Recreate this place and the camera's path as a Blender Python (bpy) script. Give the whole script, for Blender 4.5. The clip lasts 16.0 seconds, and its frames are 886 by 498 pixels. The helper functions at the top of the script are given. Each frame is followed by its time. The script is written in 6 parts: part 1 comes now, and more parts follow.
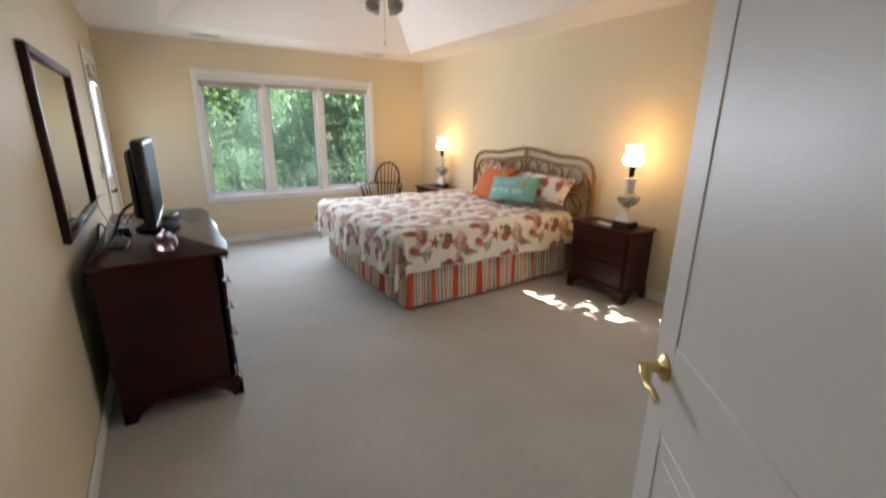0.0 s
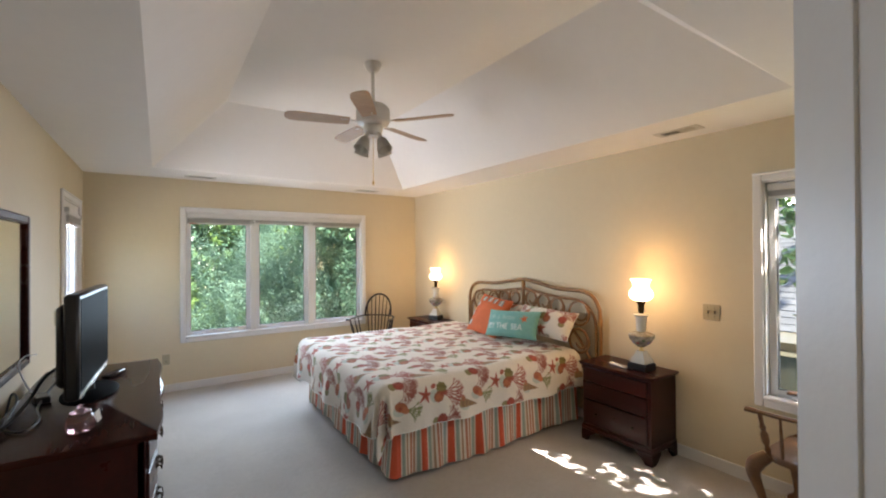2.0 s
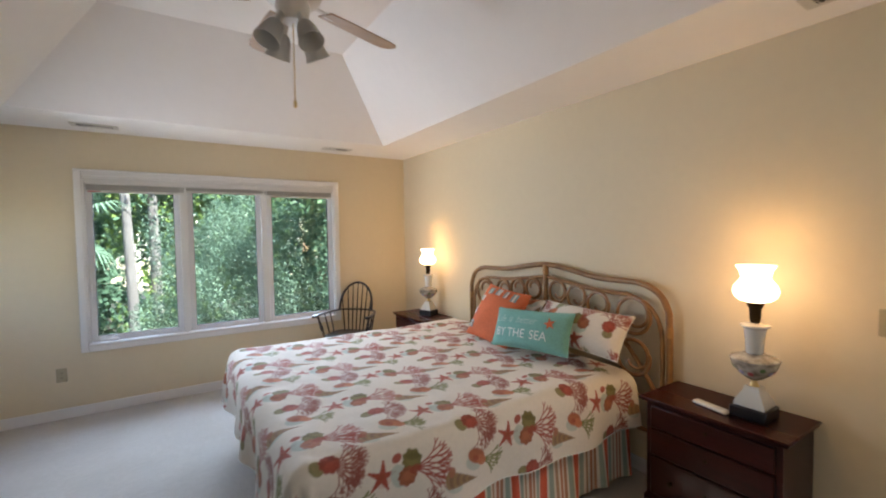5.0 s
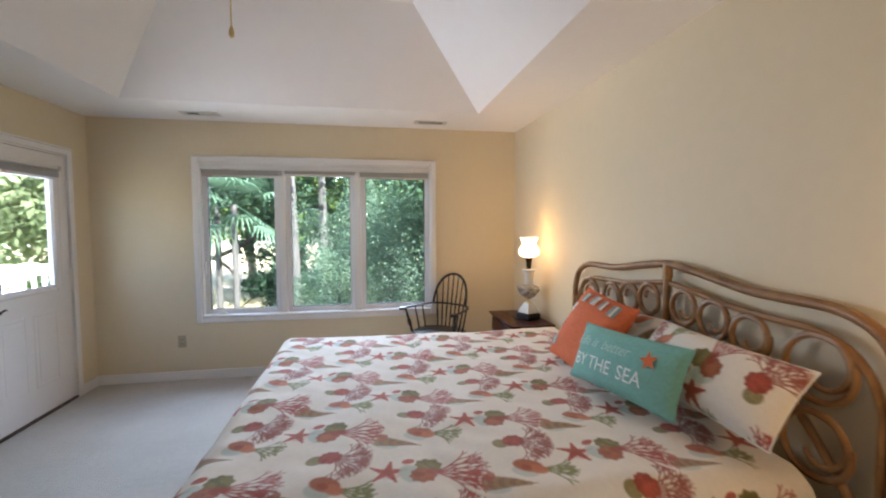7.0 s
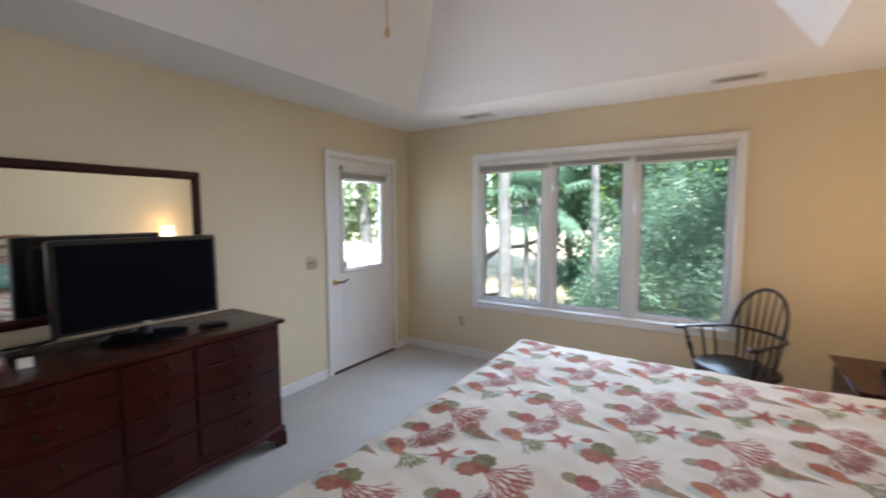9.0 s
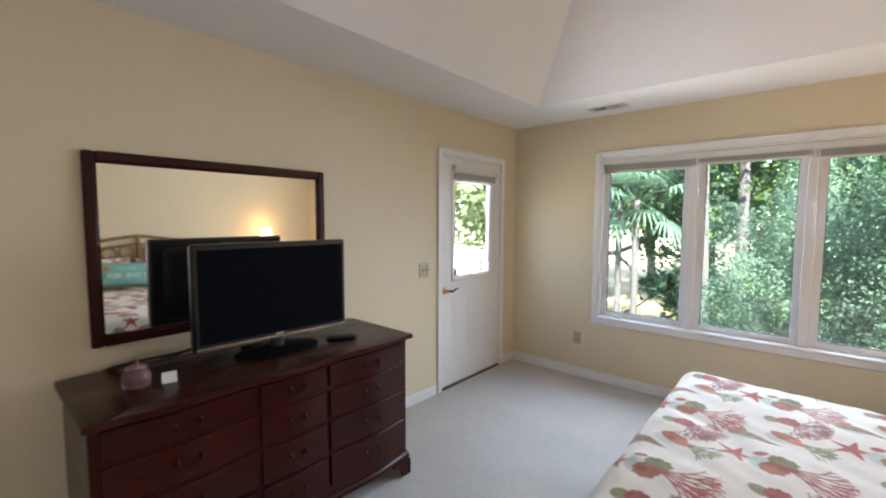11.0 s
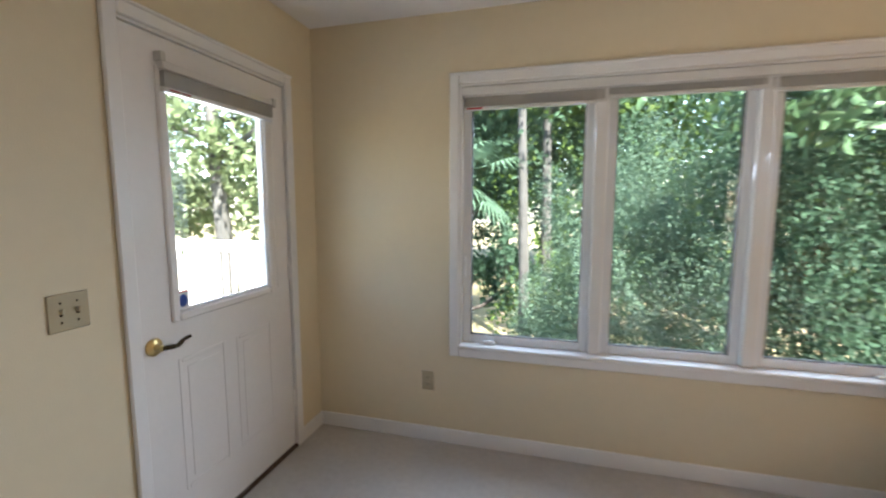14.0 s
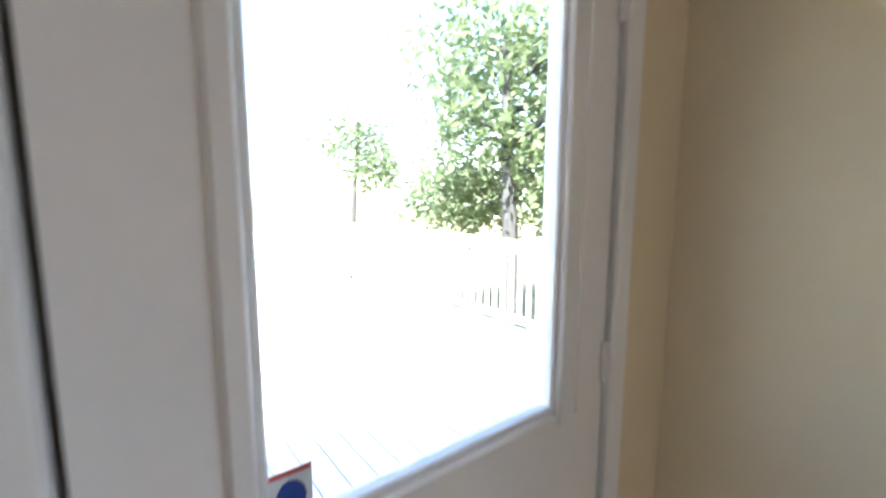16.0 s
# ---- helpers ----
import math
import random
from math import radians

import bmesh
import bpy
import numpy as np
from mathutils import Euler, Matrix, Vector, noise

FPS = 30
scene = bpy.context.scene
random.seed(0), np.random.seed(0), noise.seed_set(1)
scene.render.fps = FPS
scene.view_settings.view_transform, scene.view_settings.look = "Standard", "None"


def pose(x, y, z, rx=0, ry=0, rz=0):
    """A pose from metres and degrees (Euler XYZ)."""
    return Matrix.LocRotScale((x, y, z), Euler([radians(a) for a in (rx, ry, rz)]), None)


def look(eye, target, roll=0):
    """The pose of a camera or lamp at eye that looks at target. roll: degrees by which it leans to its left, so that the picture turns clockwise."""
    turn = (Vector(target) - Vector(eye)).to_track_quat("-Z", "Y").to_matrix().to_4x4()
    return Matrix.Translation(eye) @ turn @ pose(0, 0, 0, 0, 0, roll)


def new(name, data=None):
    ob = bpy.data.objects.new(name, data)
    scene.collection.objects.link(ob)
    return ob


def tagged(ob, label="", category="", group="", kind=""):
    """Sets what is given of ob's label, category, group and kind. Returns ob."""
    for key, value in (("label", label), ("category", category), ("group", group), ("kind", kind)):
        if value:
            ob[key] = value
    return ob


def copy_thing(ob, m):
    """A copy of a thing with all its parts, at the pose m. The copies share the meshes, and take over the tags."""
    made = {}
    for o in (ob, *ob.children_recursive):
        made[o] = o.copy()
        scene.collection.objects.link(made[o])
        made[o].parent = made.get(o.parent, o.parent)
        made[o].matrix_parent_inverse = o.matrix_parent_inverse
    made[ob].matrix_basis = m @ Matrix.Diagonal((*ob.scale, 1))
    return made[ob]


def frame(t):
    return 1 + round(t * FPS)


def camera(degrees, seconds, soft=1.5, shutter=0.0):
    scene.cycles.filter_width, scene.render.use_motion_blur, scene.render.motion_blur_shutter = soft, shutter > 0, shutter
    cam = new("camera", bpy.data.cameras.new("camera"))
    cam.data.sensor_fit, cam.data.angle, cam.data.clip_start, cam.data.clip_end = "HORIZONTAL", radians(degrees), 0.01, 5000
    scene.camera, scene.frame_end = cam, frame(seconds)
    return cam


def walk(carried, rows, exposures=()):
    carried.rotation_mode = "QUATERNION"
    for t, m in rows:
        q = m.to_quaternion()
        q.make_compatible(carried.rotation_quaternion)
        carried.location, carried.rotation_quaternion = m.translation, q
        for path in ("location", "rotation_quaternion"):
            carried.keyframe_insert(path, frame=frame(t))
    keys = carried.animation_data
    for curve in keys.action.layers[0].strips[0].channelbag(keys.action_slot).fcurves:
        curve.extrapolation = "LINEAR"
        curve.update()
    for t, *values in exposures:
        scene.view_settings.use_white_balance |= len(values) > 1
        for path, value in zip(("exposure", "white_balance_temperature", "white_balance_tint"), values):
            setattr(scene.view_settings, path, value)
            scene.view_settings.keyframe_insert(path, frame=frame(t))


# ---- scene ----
cam = camera(93.0, 16.0, soft=2.0, shutter=0.5)
PATH = [
    (0, (0.418, 0.089, 1.471), (1.485, 1.689, 0.923), 0.7),
    (0.5, (0.42, 0.12, 1.538), (1.536, 1.763, 1.298), 0.1),
    (1, (0.413, 0.18, 1.56), (1.557, 1.818, 1.471), -0.3),
    (1.5, (0.507, 0.288, 1.576), (1.648, 1.93, 1.555), -0.3),
    (2, (0.657, 0.37, 1.582), (1.776, 2.027, 1.595), -0.3),
    (2.5, (0.712, 0.414, 1.584), (1.826, 2.075, 1.599), -0.2),
    (3, (0.787, 0.457, 1.584), (1.888, 2.126, 1.588), -0.4),
    (3.5, (0.893, 0.644, 1.557), (2.004, 2.307, 1.544), -0.7),
    (3.7, (0.924, 0.787, 1.544), (2.062, 2.432, 1.527), -1.0),
    (5.8, (1.945, 1.564, 1.516), (2.855, 3.341, 1.384), -1.5),
    (6, (2.015, 1.596, 1.5), (2.845, 3.411, 1.363), -1.6),
    (6.5, (2.298, 1.678, 1.501), (2.839, 3.599, 1.366), 0.1),
    (7, (2.477, 1.811, 1.474), (2.821, 3.777, 1.357), -0.1),
    (7.5, (2.666, 2.025, 1.509), (2.746, 4.021, 1.404), -0.4),
    (8, (2.837, 2.182, 1.507), (2.549, 4.157, 1.377), -0.3),
    (8.5, (2.95, 2.249, 1.511), (2.266, 4.123, 1.361), 0.0),
    (9, (2.965, 2.243, 1.516), (1.886, 3.919, 1.351), -0.2),
    (9.4, (2.916, 2.223, 1.525), (1.6, 3.719, 1.347), -0.3),
    (9.5, (2.899, 2.2, 1.52), (1.543, 3.66, 1.346), -0.4),
    (9.7, (2.857, 2.182, 1.52), (1.431, 3.573, 1.345), -0.4),
    (11.8, (1.976, 2.421, 1.517), (0.992, 4.155, 1.353), 0.0),
    (12, (1.89, 2.504, 1.499), (1.035, 4.303, 1.322), -0.2),
    (12.5, (1.807, 2.783, 1.47), (1.205, 4.682, 1.292), -0.5),
    (13, (1.668, 3.077, 1.43), (1.276, 5.028, 1.225), -0.6),
    (13.5, (1.585, 3.434, 1.443), (1.187, 5.381, 1.22), 0.0),
    (14, (1.441, 3.798, 1.422), (0.919, 5.716, 1.205), 0.0),
    (14.5, (1.281, 4.142, 1.422), (0.461, 5.952, 1.191), 0.2),
    (15, (1.069, 4.534, 1.442), (-0.158, 6.096, 1.213), 0.8),
    (15.5, (0.751, 4.793, 1.414), (-0.706, 6.144, 1.188), 0.5),
    (16, (0.484, 4.997, 1.412), (-1.089, 6.207, 1.158), 0.1),
]
walk(cam, [(t, look(eye, target, roll)) for t, eye, target, roll in PATH], [(0.0, 3.48, 6870, 18), (0.7, 3.45, 6820, 18), (3.0, 3.35, 6620, 18), (6.5, 3.09, 6320, 19), (7.3, 3.17, 6270, 19), (8.5, 2.95, 6120, 19), (9.5, 3.28, 6330, 19), (12.0, 3.41, 6580, 18), (13.5, 3.18, 6530, 18), (14.5, 2.88, 6880, 18), (15.0, 2.84, 6780, 14), (16.0, 2.97, 6330, 18)])

# ---------- world, sun, exposure ----------
world = bpy.data.worlds.new("sky")
scene.world = world
world.use_nodes = True
_wn = world.node_tree.nodes
_sky = _wn.new("ShaderNodeTexSky")
_sky.sky_type = 'NISHITA'
_sky.sun_disc = False
SUN_FROM = Vector((0.50, -0.74, 1.0)).normalized()
_sky.sun_elevation = math.asin(SUN_FROM.z)
_sky.sun_rotation = math.atan2(SUN_FROM.x, SUN_FROM.y)
world.node_tree.links.new(_sky.outputs[0], _wn["Background"].inputs[0])
_wn["Background"].inputs[1].default_value = 0.15
sun = new("sun", bpy.data.lights.new("sun", 'SUN'))
sun.data.energy, sun.data.angle, sun.data.color = 5.0, radians(0.5), (1.0, 0.95, 0.87)
sun.matrix_world = look(SUN_FROM * 30, (0, 0, 0))


def sky_light(name, at, to, w, h, power, color=(0.66, 0.82, 1.0), spread=120):
    """The sky's light in a window's opening."""
    ob = new(name, bpy.data.lights.new(name, 'AREA'))
    ob.data.shape, ob.data.size, ob.data.size_y = 'RECTANGLE', w, h
    ob.data.energy, ob.data.color, ob.data.spread = power, color, radians(spread)
    ob.matrix_world = look(at, to)
    return ob


sky_light("north_window_light", (2.0, 6.30, 1.32), (1.6, 3.2, -0.1), 2.1, 1.3, 4.9, (0.62, 0.80, 1.0), 110)
sky_light("door_window_light", (-0.12, 5.36, 1.42), (4.0, 4.15, 2.3), 0.5, 0.8, 1.35, (0.86, 0.93, 1.0), 80)
sky_light("east_window_light", (4.20, 1.02, 1.32), (0.0, 1.6, 0.3), 0.85, 1.3, 0.8)


# ---------- material helpers ----------
def mat(name, color, rough=0.5, metal=0.0, scale=8.0, vary=0.12, fine=0.0, bump=0.0, bump_scale=60.0, color2=None,
        spec=0.5, coat=0.0, sheen=0.0, attr="", island=0.0, stretch=(1, 1, 1), trans=0.0):
    m = bpy.data.materials.new(name)
    m.use_nodes = True
    nt = m.node_tree
    N, L = nt.nodes, nt.links
    b = N["Principled BSDF"]
    tc = N.new("ShaderNodeTexCoord")
    mp = N.new("ShaderNodeMapping")
    mp.inputs["Scale"].default_value = stretch
    L.new(tc.outputs["Object"], mp.inputs[0])
    n1 = N.new("ShaderNodeTexNoise")
    n1.inputs["Scale"].default_value, n1.inputs["Detail"].default_value = scale, 5
    L.new(mp.outputs[0], n1.inputs["Vector"])
    ramp = N.new("ShaderNodeMapRange")
    ramp.inputs[1].default_value, ramp.inputs[2].default_value = 0.3, 0.7
    L.new(n1.outputs["Fac"], ramp.inputs[0])
    mix = N.new("ShaderNodeMix")
    mix.data_type = 'RGBA'
    c = Vector(color)
    c2 = Vector(color2) if color2 else c * (1 - 2 * vary)
    A, B = mix.inputs[6], mix.inputs[7]
    A.default_value, B.default_value = (*c, 1), (*c2, 1)
    L.new(ramp.outputs[0], mix.inputs[0])
    col = mix.outputs[2]
    if attr:
        at = N.new("ShaderNodeAttribute")
        at.attribute_name = attr
        mm = N.new("ShaderNodeMix")
        mm.data_type, mm.blend_type = 'RGBA', 'MULTIPLY'
        mm.inputs[0].default_value = 1
        L.new(col, mm.inputs[6])
        L.new(at.outputs["Color"], mm.inputs[7])
        col = mm.outputs[2]
    if fine:
        n2 = N.new("ShaderNodeTexNoise")
        n2.inputs["Scale"].default_value, n2.inputs["Detail"].default_value = scale * 14, 4
        L.new(mp.outputs[0], n2.inputs["Vector"])
        r2 = N.new("ShaderNodeMapRange")
        r2.inputs[1].default_value, r2.inputs[2].default_value = 0.25, 0.75
        r2.inputs[3].default_value, r2.inputs[4].default_value = 1 - fine, 1 + fine
        L.new(n2.outputs["Fac"], r2.inputs[0])
        mm = N.new("ShaderNodeMix")
        mm.data_type, mm.blend_type = 'RGBA', 'MULTIPLY'
        mm.inputs[0].default_value = 1
        L.new(col, mm.inputs[6])
        L.new(r2.outputs[0], mm.inputs[7])
        col = mm.outputs[2]
    if island:
        geo = N.new("ShaderNodeNewGeometry")
        r3 = N.new("ShaderNodeMapRange")
        r3.inputs[3].default_value, r3.inputs[4].default_value = 1 - island, 1 + island
        L.new(geo.outputs["Random Per Island"], r3.inputs[0])
        mm = N.new("ShaderNodeMix")
        mm.data_type, mm.blend_type = 'RGBA', 'MULTIPLY'
        mm.inputs[0].default_value = 1
        L.new(col, mm.inputs[6])
        L.new(r3.outputs[0], mm.inputs[7])
        col = mm.outputs[2]
    L.new(col, b.inputs["Base Color"])
    b.inputs["Roughness"].default_value, b.inputs["Metallic"].default_value = rough, metal
    b.inputs["Specular IOR Level"].default_value = spec
    b.inputs["Coat Weight"].default_value = coat
    b.inputs["Coat Roughness"].default_value = 0.12
    b.inputs["Sheen Weight"].default_value = sheen
    if vary and metal < 0.5:
        rr = N.new("ShaderNodeMapRange")
        rr.inputs[3].default_value, rr.inputs[4].default_value = max(0.02, rough - 0.06), min(1, rough + 0.06)
        L.new(n1.outputs["Fac"], rr.inputs[0])
        L.new(rr.outputs[0], b.inputs["Roughness"])
    if bump:
        n3 = N.new("ShaderNodeTexNoise")
        n3.inputs["Scale"].default_value, n3.inputs["Detail"].default_value = bump_scale, 3
        L.new(mp.outputs[0], n3.inputs["Vector"])
        bp = N.new("ShaderNodeBump")
        bp.inputs["Strength"].default_value, bp.inputs["Distance"].default_value = 1.0, bump
        L.new(n3.outputs["Fac"], bp.inputs["Height"])
        L.new(bp.outputs[0], b.inputs["Normal"])
    if trans:
        tr = N.new("ShaderNodeBsdfTranslucent")
        L.new(col, tr.inputs[0])
        ms = N.new("ShaderNodeMixShader")
        ms.inputs[0].default_value = trans
        L.new(b.outputs[0], ms.inputs[1])
        L.new(tr.outputs[0], ms.inputs[2])
        L.new(ms.outputs[0], N["Material Output"].inputs[0])
    return m


def glass_mat(name, tint=(1, 1, 1), rough=0.0):
    m = bpy.data.materials.new(name)
    m.use_nodes = True
    N, L = m.node_tree.nodes, m.node_tree.links
    N.remove(N["Principled BSDF"])
    lw = N.new("ShaderNodeLayerWeight")
    lw.inputs[0].default_value = 0.5
    pw = N.new("ShaderNodeMath")
    pw.operation = 'POWER'
    pw.inputs[1].default_value = 4.0
    L.new(lw.outputs["Facing"], pw.inputs[0])
    fr = N.new("ShaderNodeMath")
    fr.operation = 'MULTIPLY_ADD'
    fr.inputs[1].default_value, fr.inputs[2].default_value = 0.7, 0.03
    L.new(pw.outputs[0], fr.inputs[0])
    t, g = N.new("ShaderNodeBsdfTransparent"), N.new("ShaderNodeBsdfGlossy")
    t.inputs[0].default_value = (*tint, 1)
    g.inputs["Roughness"].default_value = rough
    ms = N.new("ShaderNodeMixShader")
    L.new(fr.outputs[0], ms.inputs[0])
    L.new(t.outputs[0], ms.inputs[1])
    L.new(g.outputs[0], ms.inputs[2])
    L.new(ms.outputs[0], N["Material Output"].inputs[0])
    return m


def glow_mat(name, color, strength):
    m = bpy.data.materials.new(name)
    m.use_nodes = True
    b = m.node_tree.nodes["Principled BSDF"]
    b.inputs["Base Color"].default_value = (0.85, 0.82, 0.76, 1)
    b.inputs["Roughness"].default_value = 0.3
    b.inputs["Emission Color"].default_value = (*color, 1)
    b.inputs["Emission Strength"].default_value = strength
    return m


WALL = mat("cream_wall_paint", (0.70, 0.605, 0.425), 0.65, scale=1.3, vary=0.015, fine=0.015, bump=0.0006, bump_scale=220)
CEIL = mat("ceiling_paint", (0.85, 0.83, 0.81), 0.8, scale=1.1, vary=0.015, fine=0.01, bump=0.0005, bump_scale=260)
TRIM = mat("white_trim_paint", (0.80, 0.79, 0.77), 0.35, scale=3, vary=0.02, fine=0.01, bump=0.0003, bump_scale=90)
DOORP = mat("white_door_paint", (0.79, 0.77, 0.75), 0.38, scale=2.2, vary=0.02, fine=0.015, bump=0.0004, bump_scale=70)
CARPET = mat("cream_carpet", (0.56, 0.53, 0.485), 0.95, scale=2.1, vary=0.07, fine=0.07, bump=0.004, bump_scale=420, spec=0.1, sheen=0.3)
MAHOG = mat("dark_mahogany", (0.044, 0.0058, 0.0035), 0.3, scale=3.0, color2=(0.020, 0.0035, 0.003), fine=0.25, spec=0.25, coat=0.08, stretch=(1, 0.18, 1.0), bump=0.0002, bump_scale=60)
MAHOGT = mat("mahogany_top", (0.045, 0.010, 0.007), 0.27, scale=4.0, color2=(0.032, 0.008, 0.006), fine=0.2, spec=0.16, stretch=(1, 0.15, 1.0))
BRASS = mat("aged_brass", (0.75, 0.56, 0.25), 0.28, 1.0, scale=20, vary=0.1)
PEWTER = mat("dull_brass", (0.055, 0.038, 0.02), 0.55, 1.0, scale=30, vary=0.15)
CHROME = mat("satin_nickel", (0.62, 0.58, 0.5), 0.25, 1.0, scale=20, vary=0.05)
BLACKP = mat("black_plastic", (0.012, 0.012, 0.014), 0.3, scale=20, vary=0.05)
SCREEN = mat("dark_screen", (0.006, 0.007, 0.009), 0.45, scale=5, vary=0.0, spec=0.005)
BLACKW = mat("black_painted_wood", (0.016, 0.013, 0.013), 0.32, scale=12, vary=0.1, fine=0.15)
MAPLE = mat("honey_maple", (0.20, 0.095, 0.038), 0.35, scale=6, color2=(0.12, 0.055, 0.022), fine=0.15, coat=0.2, stretch=(1, 0.3, 1))
RATTAN = mat("rattan", (0.30, 0.155, 0.05), 0.38, scale=14, color2=(0.18, 0.085, 0.028), fine=0.25, coat=0.15)
RATTAN2 = mat("rattan_binding", (0.42, 0.22, 0.07), 0.45, scale=30, vary=0.15, fine=0.25)
GLASS = glass_mat("window_glass", (0.93, 0.96, 0.95))
MIRROR = mat("mirror_silver", (0.88, 0.90, 0.88), 0.02, 1.0, vary=0.0, scale=2)
VENT = mat("vent_enamel", (0.62, 0.60, 0.56), 0.45, scale=10, vary=0.05)
VENTD = mat("vent_dark", (0.05, 0.045, 0.04), 0.8, scale=10)
# Slats of the white blind, greyed so the stack's shade is in the colour.
SHADED_SLATS = mat("shaded_blind_slats", (0.46, 0.45, 0.42), 0.5, scale=8, vary=0.06)
BLIND = mat("blind_vinyl", (0.78, 0.77, 0.74), 0.45, scale=6, vary=0.03, trans=0.15)
VINYL = mat("window_vinyl", (0.78, 0.79, 0.80), 0.4, scale=4, vary=0.02)
PLATE = mat("almond_plastic", (0.45, 0.385, 0.25), 0.35, scale=10, vary=0.03)
CERAMIC = mat("white_ceramic", (0.78, 0.74, 0.66), 0.16, scale=8, vary=0.02, coat=0.4)
PAINTED = mat("painted_porcelain", (0.62, 0.58, 0.50), 0.2, scale=26, color2=(0.20, 0.17, 0.13), coat=0.4)
OPAL = glow_mat("lit_opal_glass", (1.0, 0.70, 0.36), 0.7)
FANW = mat("fan_enamel", (0.70, 0.67, 0.62), 0.35, scale=8, vary=0.03)
BLADE = mat("fan_blade_maple", (0.50, 0.35, 0.24), 0.45, scale=5, color2=(0.40, 0.26, 0.17), fine=0.12, stretch=(0.2, 1, 1))
FROST = mat("frosted_shade", (0.62, 0.60, 0.56), 0.35, scale=6, vary=0.04, trans=0.4)
PRINT = mat("coral_print_cotton", (1, 1, 1), 0.85, scale=4, vary=0.02, fine=0.04, bump=0.0012, bump_scale=420, attr="print", sheen=0.15)
TEAL = mat("teal_canvas", (0.20, 0.46, 0.40), 0.85, scale=5, vary=0.05, fine=0.10, bump=0.001, bump_scale=500)
ORANGE = mat("orange_canvas", (0.70, 0.165, 0.06), 0.85, scale=5, vary=0.06, fine=0.10, bump=0.001, bump_scale=500)
WHITEP = mat("white_print", (0.80, 0.82, 0.78), 0.8, scale=20, vary=0.03)
DARKBARK = mat("dark_oak_bark", (0.06, 0.052, 0.045), 0.9, scale=6, fine=0.3, bump=0.02, bump_scale=18)
BARK = mat("grey_bark", (0.095, 0.098, 0.094), 0.9, scale=5, color2=(0.055, 0.056, 0.052), fine=0.3, bump=0.03, bump_scale=14, stretch=(1, 1, 0.25))
LEAF = mat("hedge_leaf", (0.13, 0.215, 0.155), 0.65, scale=0.7, color2=(0.095, 0.165, 0.12), island=0.15, trans=0.5, spec=0.06)
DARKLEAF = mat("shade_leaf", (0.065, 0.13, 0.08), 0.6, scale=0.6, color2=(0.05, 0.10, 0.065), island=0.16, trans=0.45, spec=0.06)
LEAF2 = mat("sunny_leaf", (0.15, 0.23, 0.055), 0.65, scale=0.5, color2=(0.08, 0.15, 0.05), island=0.2, trans=0.5, spec=0.06)
OAKLEAF = mat("oak_leaf", (0.24, 0.30, 0.17), 0.7, scale=0.6, color2=(0.17, 0.24, 0.12), island=0.15, trans=0.55, spec=0.06)
PALM = mat("palm_frond", (0.12, 0.21, 0.15), 0.65, scale=2, color2=(0.07, 0.14, 0.09), island=0.2, trans=0.4, spec=0.06)
GROUND = mat("leaf_litter_ground", (0.34, 0.27, 0.18), 0.95, scale=0.6, color2=(0.14, 0.15, 0.06), fine=0.35, bump=0.03, bump_scale=9)
DECK = mat("white_deck_paint", (0.80, 0.79, 0.77), 0.6, scale=3, vary=0.06, fine=0.08, stretch=(0.2, 1, 1))
# Shingle grey darkened; the shade lying on that roof is in the colour.
SHINGLE = mat("shaded_grey_shingle", (0.055, 0.058, 0.06), 0.9, scale=2, vary=0.15, fine=0.25, island=0.2)
SIDING = mat("dark_wood_siding", (0.11, 0.10, 0.09), 0.8, scale=2, vary=0.15, fine=0.2, stretch=(1, 1, 0.3))
EXTW = mat("exterior_paint", (0.45, 0.43, 0.40), 0.8, scale=2, vary=0.08)


